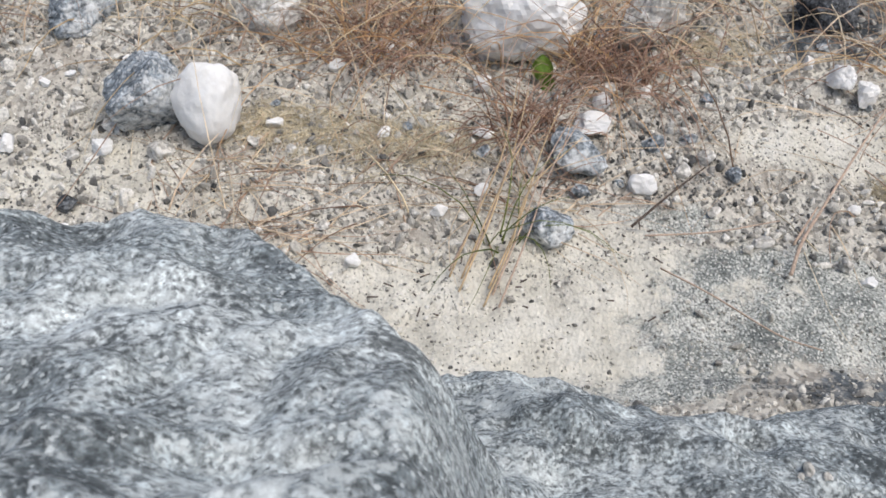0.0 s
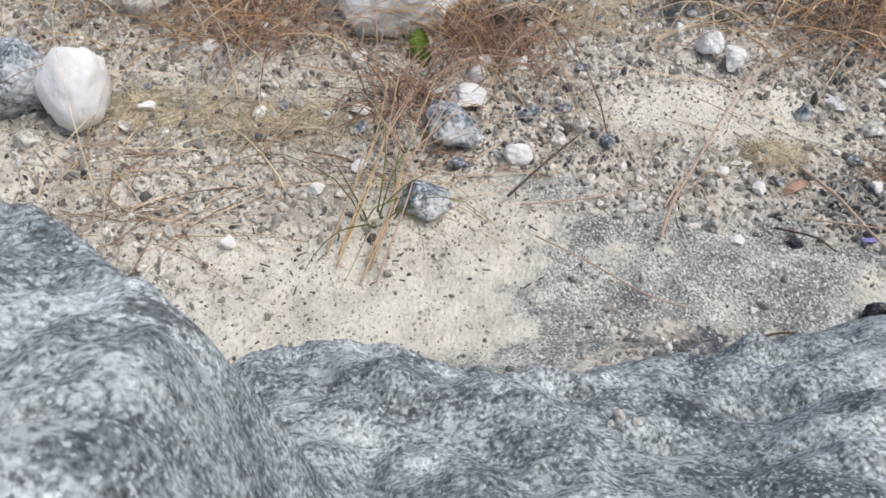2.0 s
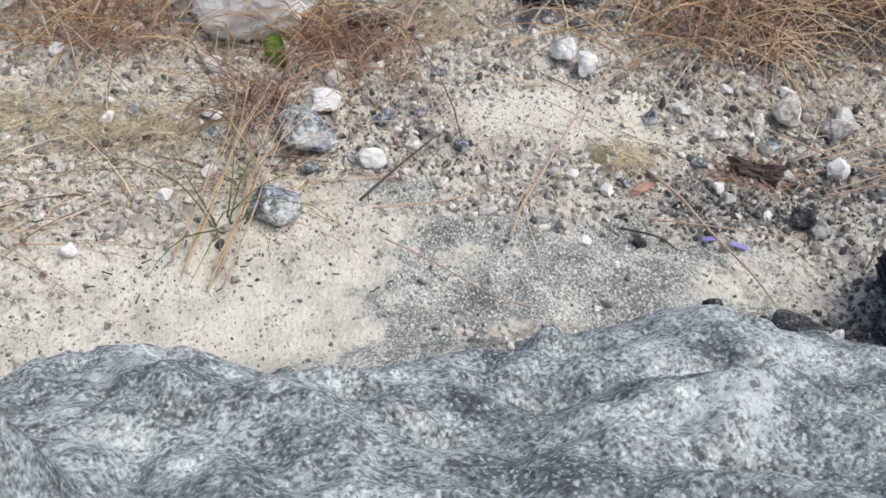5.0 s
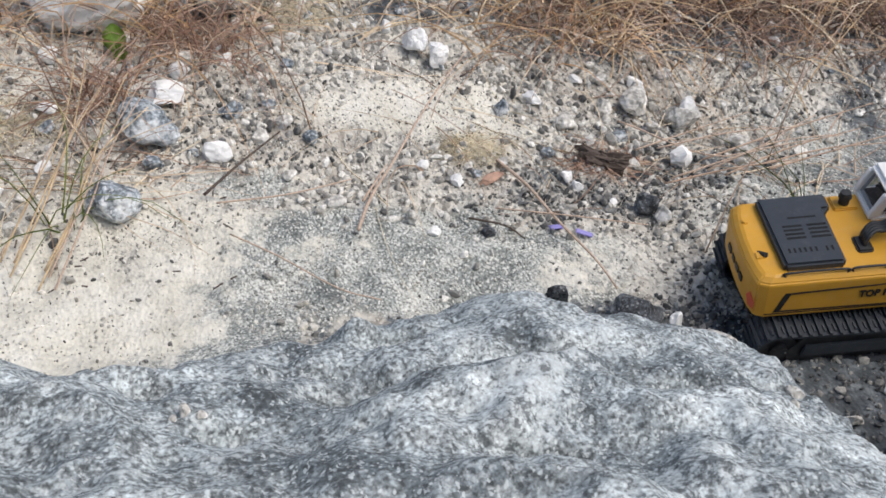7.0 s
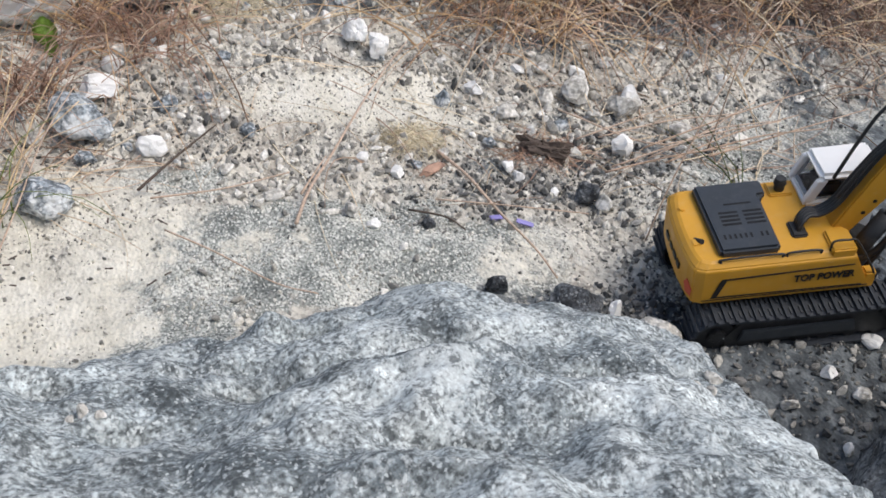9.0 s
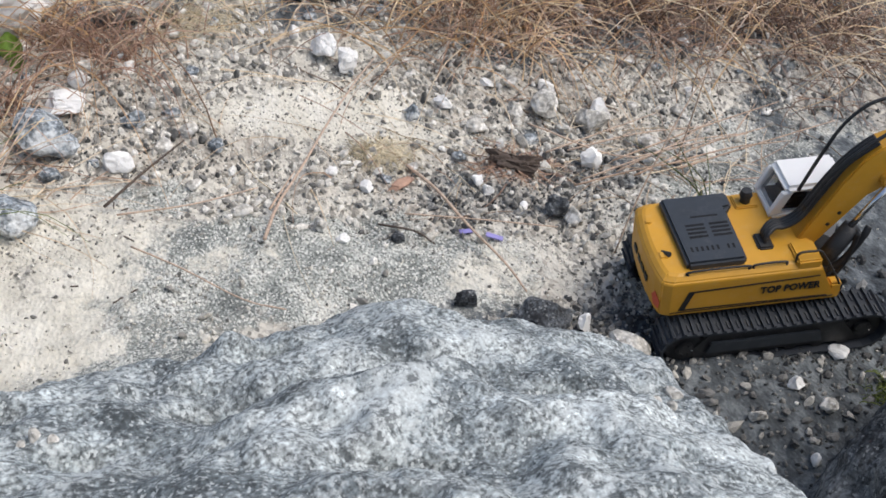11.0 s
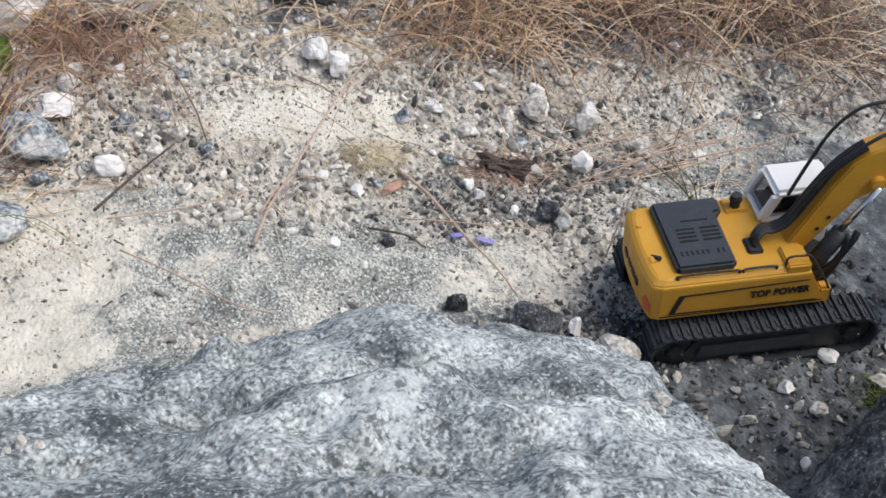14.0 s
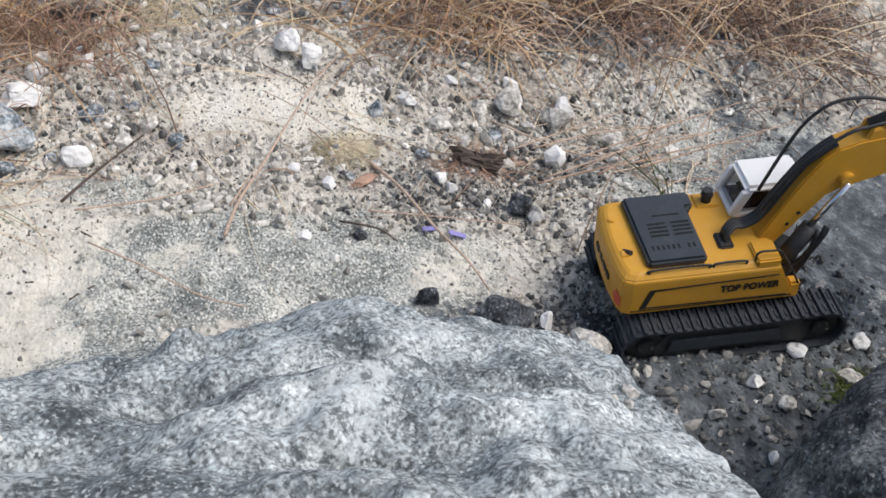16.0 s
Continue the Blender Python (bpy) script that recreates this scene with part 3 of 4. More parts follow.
scatter("gravel", 24000, 5, over_all, (0.0022, 0.0090), GRAVEL, "pale and grey gravel strewn over the soil")
scatter("broken_stone", 1400, 8, broken, (0.0060, 0.0130), GRAVEL, "pale broken stone chips among the gravel", 0.35)
scatter("dark_gravel", 3000, 6, dark_heaps, (0.0022, 0.0075), DARK_GRAVEL, "heaps of small dark grey gravel")
scatter("gully_gravel", 900, 9, gully, (0.003, 0.011), DARK_GRAVEL, "dark loose gravel in the gully")
scatter("grit", 21000, 7, grains, (0.0013, 0.0038), GRAVEL, "fine pale grit on the soil")


# ---- dry grass ----
def blades(name, count, seed, root, length, rise, radius, material, label, category="grass"):
    """Dry blades in one mesh: thin three-sided stalks that arch over and lie down."""
    rng = random.Random(seed)
    verts, faces, made = [], [], 0
    while made < count:
        x, y = root(rng)
        if near_things(x, y):
            continue
        made += 1
        a, n = rng.uniform(0, 2 * math.pi), 6
        run, up = rng.uniform(*length), rng.uniform(*rise)
        bend, r = rng.gauss(0, 0.5), rng.uniform(*radius)
        p, start = Vector((x, y, ground_z(x, y) - 0.004)), len(verts)
        lift = up
        for k in range(n + 1):
            way = Vector((math.cos(a) * math.cos(lift), math.sin(a) * math.cos(lift), math.sin(lift)))
            side = way.cross(Vector((0, 0, 1)))
            side = side.normalized() if side.length > 1e-3 else Vector((1, 0, 0))
            rr = r * (1 - 0.75 * k / n)
            for q in (0.0, 2.1, 4.2):
                verts.append(p + rr * (math.cos(q) * side + math.sin(q) * side.cross(way)))
            p = p + way * run / n
            floor = ground_z(p.x, p.y) + 0.003
            lift -= rng.uniform(0.05, 0.42) * (1.0 if up > 0.3 else 0.4)
            if p.z < floor:
                p.z, lift = floor, max(lift, rng.uniform(0.0, 0.12))
            a += bend / n
        for k in range(n):
            for q in range(3):
                i, j = start + 3 * k + q, start + 3 * k + (q + 1) % 3
                faces.append((i, j, j + 3, i + 3))
    me = bpy.data.meshes.new(name)
    me.from_pydata(verts, [], faces)
    me.materials.append(material)
    return tagged(new(name, me), label, category, kind="stuff")


def band(rng):
    while True:
        x, y = rng.uniform(-0.9, 1.8), rng.uniform(1.02, 2.0)
        edge = 1.27 + 0.10 * noise.noise(Vector((x * 3, 0, 2))) - 0.12 * smooth((x - 0.7) / 0.4)
        thick = 0.30 + 0.70 * smooth((x + 0.42) / 0.12) - 0.55 * math.exp(-((x - 0.60) / 0.12) ** 2)
        if rng.random() < thick * (0.05 + 0.95 * smooth((y - edge) / 0.25)) and rng.random() < 0.55 + 0.9 * noise.noise(Vector((x * 6, y * 6, 1))):
            return x, y


def spots(places):
    def root(rng):
        cx, cy, r = rng.choice(places)
        return rng.gauss(cx, r), rng.gauss(cy, r * 0.6)
    return root


blades("dry_grass", 2700, 21, band, (0.10, 0.34), (0.05, 1.2), (0.0008, 0.0018), STRAW, "tangled dry straw coloured grass")
blades("long_straw", 290, 25, band, (0.16, 0.40), (0.1, 1.1), (0.0011, 0.0022), GOLD, "long golden straws across the dry grass")
blades("russet_grass", 1150, 22, spots([(-0.15, 1.42, 0.07), (-0.08, 1.36, 0.05), (0.28, 1.31, 0.05), (1.15, 1.36, 0.16), (0.85, 1.35, 0.09), (0.12, 1.20, 0.03), (0.24, 1.33, 0.05), (1.45, 1.4, 0.14), (1.25, 1.45, 0.15), (1.5, 1.55, 0.15), (1.0, 1.42, 0.1)]),
       (0.07, 0.22), (0.3, 1.4), (0.0007, 0.0016), RUSSET, "short russet dead grass tufts")
blades("brown_grass", 1100, 26, spots([(1.1, 1.36, 0.12), (1.35, 1.38, 0.14), (1.55, 1.35, 0.14), (1.3, 1.55, 0.16), (0.9, 1.5, 0.1), (1.6, 1.2, 0.12)]),
       (0.06, 0.22), (0.1, 1.2), (0.0008, 0.0018), BROWN, "tangled dark brown dead grass")
blades("orange_straw", 290, 27, spots([(0.80, 1.33, 0.06), (0.92, 1.32, 0.09), (1.08, 1.32, 0.12), (1.30, 1.34, 0.13), (1.50, 1.35, 0.12), (0.20, 1.36, 0.06), (-0.1, 1.38, 0.07)]),
       (0.12, 0.36), (0.2, 1.3), (0.0009, 0.0018), AMBER, "long orange gold dry grass stalks")
blades("fallen_straw", 290, 23, spots([(-0.27, 1.08, 0.06), (-0.22, 0.99, 0.05), (-0.30, 1.12, 0.07), (0.05, 1.12, 0.09), (0.95, 1.02, 0.12), (1.05, 0.95, 0.10), (0.12, 1.05, 0.05), (0.75, 1.0, 0.12), (0.3, 1.2, 0.2)]),
       (0.06, 0.24), (0.0, 0.25), (0.0007, 0.0015), STRAW, "loose dry straws lying on gravel")
blades("dead_moss", 2600, 24, spots([(-0.08, 1.17, 0.05), (-0.17, 1.19, 0.05), (-0.25, 1.21, 0.04), (0.0, 1.16, 0.04), (0.42, 1.38, 0.035), (0.63, 1.06, 0.02)]),
       (0.015, 0.045), (0.0, 0.7), (0.0004, 0.0009), FLUFF, "pale yellowish dead moss mats")


def stick(name, points, r, r_end, material, label, category="twig", sides=6):
    line = [(x, y, ground_z(x, y) + h + 0.007) for x, y, h in points]
    ob = part(name, tube(line, r, r_end, sides, 5), material, None, label, True)
    return tagged(ob, category=category)


stick("dry_stem", [(0.427, 0.900, 0.006), (0.455, 0.955, 0.018), (0.50, 1.02, 0.024), (0.56, 1.10, 0.030), (0.62, 1.18, 0.028), (0.668, 1.245, 0.022)], 0.00247, 0.00108, STEM, "long pinkish dry stem on gravel", "stem")
stick("dry_stem", [(0.445, 0.955, 0.010), (0.470, 0.99, 0.020), (0.492, 1.02, 0.024)], 0.00195, 0.00090, STEM, "short broken pinkish stem", "stem")
stick("dry_stem", [(0.652, 1.020, 0.016), (0.672, 0.95, 0.018), (0.690, 0.88, 0.016), (0.712, 0.80, 0.014), (0.720, 0.745, 0.008)], 0.00247, 0.00126, STEM, "bent pinkish dry stem on soil", "stem")
stick("dry_stem", [(0.259, 0.972, 0.008), (0.35, 0.982, 0.012), (0.44, 1.005, 0.012)], 0.00133, 0.00090, STEM, "thin pale straw stem on dust", "stem")
stick("dry_stem", [(0.615, 0.914, 0.014), (0.71, 0.88, 0.018), (0.813, 0.855, 0.012)], 0.00107, 0.00082, STEM, "thin pale straw stem on gravel", "stem")
stick("dry_stem", [(1.078, 0.985, 0.0), (1.082, 0.99, 0.10), (1.085, 1.0, 0.24)], 0.00142, 0.00082, STEM, "upright dry straw stem", "stem")
stick("dry_stem", [(1.20, 1.15, 0.0), (1.19, 1.15, 0.09), (1.17, 1.16, 0.18)], 0.00123, 0.00072, STEM, "upright dry straw stem", "stem")
stick("dry_stem", [(0.87, 0.795, 0.0), (0.90, 0.82, 0.08), (0.96, 0.86, 0.18), (1.06, 0.92, 0.28)], 0.00142, 0.00072, STEM, "long arching dry grass stem", "stem")
stick("dry_stem", [(0.85, 1.06, 0.03), (1.0, 0.985, 0.012), (1.2, 1.06, 0.03)], 0.00142, 0.00082, STEM, "dry stalk behind the digger", "stem")
stick("twig", [(0.246, 0.996, 0.006), (0.30, 1.045, 0.016), (0.358, 1.096, 0.016)], 0.0022, 0.0012, TWIG, "thin dark twig on dust")
stick("twig", [(0.27, 0.915, 0.005), (0.32, 0.86, 0.01), (0.38, 0.79, 0.008), (0.425, 0.765, 0.006)], 0.0012, 0.0008, STEM, "thin brown twig on grey rock")
stick("twig", [(0.49, 0.715, 0.004), (0.51, 0.72, 0.006), (0.535, 0.722, 0.004)], 0.0018, 0.0012, TWIG, "short dark twig at the boulder")
stick("twig", [(0.58, 0.915, 0.006), (0.62, 0.885, 0.008), (0.64, 0.86, 0.004)], 0.0016, 0.001, TWIG, "thin dark twig on gravel")
rng = random.Random(14)
for i in range(9):
    x, y, e = rng.uniform(0.0, 0.075), rng.uniform(0.85, 0.93), rng.uniform(0.7, 1.05)
    stick("dry_stem", [(x, y, 0.004), (x + 0.045 * e, y + 0.11 * e, 0.012 + 0.02 * rng.random()), (x + 0.08 * e, y + 0.21 * e, 0.03 + 0.03 * rng.random()), (x + rng.uniform(0.08, 0.14), y + 0.30 * e, 0.04 + 0.05 * rng.random())],
          0.0014, 0.0008, rng.choice((STEM, GOLD)), "long dry straw stem leaning over pale dust", "stem")
for i in range(9):
    x, y = rng.uniform(0.86, 1.05), rng.uniform(0.93, 1.03)
    w, r = rng.uniform(0.16, 0.34), rng.uniform(-0.02, 0.09)
    stick("dry_stem", [(x, y, 0.008), (x + w * 0.5, y + r * 0.6, 0.02 + 0.02 * rng.random()), (x + w, y + r, 0.02 + 0.03 * rng.random())], 0.0015, 0.0008, rng.choice((STEM, STRAW)), "dry stalk lying behind the digger", "stem")
rng = random.Random(4)
for i in range(22):
    x, y, a, s = rng.uniform(-0.1, 0.3), rng.uniform(0.82, 1.02), rng.uniform(0, 6.3), rng.uniform(0.006, 0.016)
    stick("twig", [(x, y, 0.002), (x + s * math.cos(a), y + s * math.sin(a), 0.003)], 0.0011, 0.0008, TWIG, "tiny dark twig lying on pale dust")

# a few single things among the stones
chip = new("wood_chip", stone_mesh(91, 0.026, 0.009, 0.007, 3, 0.2, 0.6))
chip.data.materials.append(WOOD)
chip.matrix_basis = pose(0.635, 0.995, ground_z(0.635, 0.995) + 0.005, 0, 0, 25)
tagged(chip, "reddish brown wood chip on gravel", "wood chip")
for x, y, a in ((0.695, 0.885, 10), (0.725, 0.862, -25)):
    ob = part("plastic_scrap", box((-0.012, -0.004, -0.0008), (0.012, 0.004, 0.0008)), PURPLE, None, "small torn violet plastic scrap on gravel", False, 0.0008)
    ob.matrix_basis = pose(x, y, ground_z(x, y) + 0.006, 12, 8, a)
    tagged(ob, category="scrap")
stone("root", 0.818, 1.015, 0.085, 0.040, 0.034, TWIG, "tangled brown root clod on gravel", -25, 95, 4, 0.75, 0.5, 0.2, "root")
blades("root_fibres", 190, 31, spots([(0.800, 1.02, 0.020), (0.840, 1.01, 0.020)]), (0.02, 0.06), (0.0, 0.6), (0.0007, 0.0014), RUSSET, "fibrous roots on a brown clod", "roots")


def leaf(x, y, h, size, turn, lean):
    bm = bmesh.new()
    rows = []
    for i in range(7):
        t = i / 6
        w = size * 0.42 * math.sin(math.pi * min(1, t * 0.92 + 0.06)) ** 0.8
        rows.append([bm.verts.new((s * w, 0.15 * size * math.sin(t * 2) + abs(s) * w * 0.35, t * size)) for s in (-1, 0, 1)])
    for a, b in zip(rows, rows[1:]):
        for k in range(2):
            bm.faces.new((a[k], a[k + 1], b[k + 1], b[k]))
    bmesh.ops.solidify(bm, geom=bm.faces[:], thickness=0.0006)
    ob = part("leaf", bm, LEAF, None, "single fresh green leaf in dry grass", True)
    ob.matrix_basis = pose(x, y, ground_z(x, y) + h, lean, 0, turn)
    return tagged(ob, category="leaf")


leaf(0.155, 1.29, 0.012, 0.042, 15, -25)
leaf(0.150, 1.283, 0.0, 0.032, -40, -10)
blades("moss", 700, 33, spots([(1.098, 0.478, 0.022)]), (0.01, 0.03), (0.3, 1.3), (0.0006, 0.0012), MOSS, "small cushion of green moss", "moss")
blades("green_grass", 26, 34, spots([(0.075, 0.97, 0.012), (1.02, 0.80, 0.012)]), (0.10, 0.22), (0.7, 1.3), (0.0008, 0.0015), MOSS, "few half green grass blades")


# ---- the toy digger ----
def empty(name, m):
    ob = new(name)
    ob.matrix_basis = m
    return ob


DIGGER_POSE = pose(0.9645, 0.6705, 0.0170, 4.0, -12.0, -14.0)
digger = tagged(empty("toy_excavator", DIGGER_POSE), "yellow toy excavator with white cab and black tracks standing on gravel", "toy excavator")

# undercarriage
TRACK_R, TRACK_A, TRACK_B, TRACK_Z = 0.029, -0.080, 0.132, 0.034


def track_point(s):
    """A spot on the track's loop and the outward angle, for s from 0 to 1."""
    run = TRACK_B - TRACK_A
    bow = math.pi * TRACK_R
    d = (s % 1.0) * (2 * run + 2 * bow)
    if d < run:
        return TRACK_A + d, TRACK_Z + TRACK_R - 0.003 * math.sin(math.pi * d / run), 90.0
    d -= run
    if d < bow:
        a = math.pi / 2 - d / TRACK_R
        return TRACK_B + TRACK_R * math.cos(a), TRACK_Z + TRACK_R * math.sin(a), math.degrees(a)
    d -= bow
    if d < run:
        return TRACK_B - d, TRACK_Z - TRACK_R, -90.0
    d -= run
    a = -math.pi / 2 - d / TRACK_R
    return TRACK_A + TRACK_R * math.cos(a), TRACK_Z + TRACK_R * math.sin(a), math.degrees(a)


def shoe_mesh():
    bm = bmesh.new()
    add_box(bm, (-0.0058, -0.0205, -0.002), (0.0058, 0.0205, 0.001))
    add_box(bm, (-0.0052, -0.0205, 0.001), (-0.0020, 0.0205, 0.0042))
    add_box(bm, (0.0018, -0.0150, 0.001), (0.0040, -0.0040, 0.0026))
    add_box(bm, (0.0018, 0.0040, 0.001), (0.0040, 0.0150, 0.0026))
    me = mesh_of(bm, "shoe")
    me.materials.append(RUBBER)
    return me


SHOE = shoe_mesh()
for side in (-1, 1):
    yc = side * 0.0725
    outline = [(TRACK_A + 0.012, TRACK_Z - 0.020), (TRACK_B - 0.012, TRACK_Z - 0.020), (TRACK_B - 0.008, TRACK_Z - 0.004),
               (TRACK_B - 0.026, TRACK_Z + 0.019), (TRACK_A + 0.026, TRACK_Z + 0.019), (TRACK_A + 0.008, TRACK_Z - 0.004)]
    frame_part = part("track_frame", slab(outline, yc - 0.014, yc + 0.014), BLACK, digger, "black plastic track frame", False, 0.0015)
    part("frame_rib", slab([(-0.055, TRACK_Z - 0.010), (0.085, TRACK_Z - 0.010), (0.080, TRACK_Z + 0.008), (-0.050, TRACK_Z + 0.008)], yc + side * 0.014, yc + side * 0.018), PANEL, frame_part, "", False, 0.001)
    for x, r in ((TRACK_A, 0.024), (TRACK_B, 0.024)):
        wheel = part("drive_wheel" if x < 0 else "idler_wheel", rod((x, yc - 0.012, TRACK_Z), (x, yc + 0.012, TRACK_Z), r, None, 28), BLACK, digger, "", False, 0.002)
        part("hub", rod((x, yc + side * 0.011, TRACK_Z), (x, yc + side * 0.017, TRACK_Z), 0.011, None, 20), BLACK, wheel, "", False, 0.001)
        for k in range(6):
            a = k * math.pi / 3
            bx, bz = x + 0.0075 * math.cos(a), TRACK_Z + 0.0075 * math.sin(a)
            part("bolt", rod((bx, yc + side * 0.017, bz), (bx, yc + side * 0.0182, bz), 0.0012, None, 6), CHROME if k == 0 else BLACK, wheel)
    for k in range(6):
        x = TRACK_A + 0.035 + k * 0.032
        part("roller", rod((x, yc - 0.012, TRACK_Z - 0.020), (x, yc + 0.012, TRACK_Z - 0.020), 0.0075, None, 16), BLACK, digger)
    belt = bmesh.new()
    add_box(belt, (TRACK_A, yc - 0.008, TRACK_Z + TRACK_R - 0.0075), (TRACK_B, yc + 0.008, TRACK_Z + TRACK_R - 0.0055))
    add_box(belt, (TRACK_A, yc - 0.008, TRACK_Z - TRACK_R + 0.002), (TRACK_B, yc + 0.008, TRACK_Z - TRACK_R + 0.004))
    track = part("track", belt, RUBBER, digger, "grey black rubber crawler track")
    for k in range(52):
        x, z, a = track_point(k / 52)
        shoe = new("shoe", SHOE)
        shoe.parent = track
        shoe.matrix_basis = pose(x, yc, z, 0, 90 - a, 0)
part("chassis", box((-0.055, -0.055, 0.026), (0.085, 0.055, 0.052)), BLACK, digger, "", False, 0.004)
part("turntable", rod((0, 0, 0.05), (0, 0, 0.069), 0.045, None, 40), BLACK, digger, "", False, 0.001)

# upper body
HB, ST, RT, HW = 0.0715, 0.1270, 0.1335, 0.0684
house_plan = [(0.098, -HW), (0.098, HW), (-0.098, HW)]
house_plan += [(-0.106 - 0.010 * math.cos(a), HW * 0.93 * math.sin(a) / math.sin(1.25)) for a in np.linspace(1.25, -1.25, 7)] + [(-0.098, -HW)]


def house_mesh():
    """The body: upright sides, sloping shoulders, a bowed rear and a lowered front corner."""
    bm = bmesh.new()
    rings = []
    for z, inset in ((HB, 0.003), (HB + 0.003, 0.0), (ST - 0.004, 0.0), (ST, 0.0012), (RT - 0.0015, 0.0065), (RT, 0.010)):
        ring = []
        for x, y in house_plan:
            k = max(0.0, 1 - inset / HW)
            xx = x * (1 - inset / 0.11) if x < 0 else x
            if x > 0.05 and z > HB + 0.004:
                xx = 0.098 - 0.028 * (z - HB) / (RT - HB)
            ring.append(bm.verts.new((xx, y * k, z)))
        rings.append(ring)
    n = len(house_plan)
    for a, b in zip(rings, rings[1:]):
        for i in range(n):
            bm.faces.new((a[i], a[(i + 1) % n], b[(i + 1) % n], b[i]))
    bm.faces.new(rings[0][::-1])
    bm.faces.new(rings[-1])
    bmesh.ops.recalc_face_normals(bm, faces=bm.faces[:])
    return bm


body = part("body", house_mesh(), YELLOW, digger, "yellow plastic upper body", False, 0.0022)
part("side_box", box((0.044, -0.0665, RT - 0.010), (0.072, -0.032, RT + 0.0045)), YELLOW, digger, "raised yellow tank cover", False, 0.002)
part("front_step", box((0.090, -0.066, 0.070), (0.104, -0.052, 0.094)), YELLOW, digger, "", False, 0.002)
part("lamp", box((0.103, -0.063, 0.078), (0.1065, -0.055, 0.088)), BLACK, digger)
part("seam", box((-0.098, -0.0692, HB + 0.0072), (0.094, -0.0680, HB + 0.0080)), INK, body)

# engine cover
cover_plan = [(-0.079, -0.0555), (-0.011, -0.0555), (-0.011, 0.030), (-0.002, 0.032), (-0.002, 0.058), (-0.083, 0.058)]
hood = part("engine_cover", prism(cover_plan, RT - 0.004, RT + 0.0100), PANEL, digger, "dark grey engine cover with slots", False, 0.0032)
TOP = RT + 0.0101
part("slot", box((-0.056, 0.018, TOP - 0.001), (-0.024, 0.0205, TOP + 0.0002)), SLOT, hood)
for col in (-0.066, -0.038):
    for k in range(4):
        y = 0.004 - k * 0.0065
        part("slot", box((col, y, TOP - 0.001), (col + 0.022, y + 0.0032, TOP + 0.0002)), SLOT, hood)
for k in range(9):
    if k == 6:
        continue
    x = -0.070 + k * 0.006
    part("slot", box((x, -0.037, TOP - 0.001), (x + 0.0025, -0.030, TOP + 0.0002)), SLOT, hood)

# deck fittings
part("exhaust", rod((0.018, 0.044, RT - 0.002), (0.018, 0.044, RT + 0.017), 0.0062, None, 20), BLACK, digger, "black exhaust stack", True)
part("exhaust_cap", rod((0.018, 0.044, RT + 0.013), (0.018, 0.044, RT + 0.020), 0.0078, 0.006, 20), BLACK, digger)
part("deck_box", box((0.004, 0.034, RT - 0.002), (0.032, 0.058, RT + 0.003)), YELLOW, digger, "", False, 0.0015)
part("filler_cap", rod((-0.099, -0.020, RT - 0.003), (-0.093, -0.030, RT + 0.003), 0.0032, None, 12), BLACK, digger, "black filler cap")
part("lifting_eye", rod((-0.101, 0.030, RT - 0.003), (-0.101, 0.030, RT + 0.002), 0.0045, None, 16), YELLOW, digger, "", False, 0.001)
part("lifting_eye", box((-0.104, -0.033, RT - 0.004), (-0.094, -0.022, RT + 0.0015)), YELLOW, digger, "", False, 0.001)
for x in (0.010, 0.020, 0.026):
    part("bolt", rod((x, -0.030 - 0.1 * (x - 0.01), RT - 0.001), (x, -0.030 - 0.1 * (x - 0.01), RT + 0.0012), 0.0018, None, 8), INK, digger)


def rail(points, r=0.0014):
    return part("handrail", tube(points, r, None, 8, 6), BLACK, digger, "black plastic handrail", True)


for a, b in ((-0.078, -0.012), (-0.004, 0.032)):
    y, z = -0.0612, RT - 0.001
    part("handrail", tube([(a, y, z - 0.003), (a + 0.001, y, z + 0.004), (b - 0.001, y, z + 0.004), (b, y, z - 0.003)], 0.0014, None, 8, 6), BLACK, digger, "low black handrail", True)
rail([(0.044, -0.060, RT - 0.004), (0.045, -0.060, RT + 0.012), (0.062, -0.060, RT + 0.013), (0.072, -0.061, RT + 0.010), (0.094, -0.064, 0.106), (0.104, -0.064, 0.085)])

# side stickers
SIDE = -0.0688


def flat_piece(name, outline, y, material, parent, thick=0.0006):
    return part(name, slab(outline, y, y - thick), material, parent)


flat_piece("sticker_line", [(-0.074, 0.1120), (0.072, 0.1165), (0.072, 0.1150), (-0.072, 0.1098)], SIDE, INK, body)
flat_piece("sticker_line", [(-0.078, 0.1120), (-0.071, 0.1120), (-0.081, 0.0835), (-0.088, 0.0820)], SIDE, INK, body)
flat_piece("sticker_line", [(-0.085, 0.0838), (0.086, 0.0820), (0.087, 0.0806), (-0.086, 0.0820)], SIDE, INK, body)


def lettering(words, size, material, parent, m):
    font = bpy.data.curves.new("lettering", "FONT")
    font.body, font.size, font.extrude, font.align_x = words, size, 0.0003, "CENTER"
    font.offset = 0.0006
    font.space_character = 1.05
    ob = new("lettering_source", font)
    me = bpy.data.meshes.new_from_object(ob.evaluated_get(bpy.context.evaluated_depsgraph_get()))
    bpy.data.objects.remove(ob)
    me.materials.clear()
    me.materials.append(material)
    made = new("lettering", me)
    made.parent = parent
    made.matrix_basis = m
    return tagged(made, "black bold lettering")


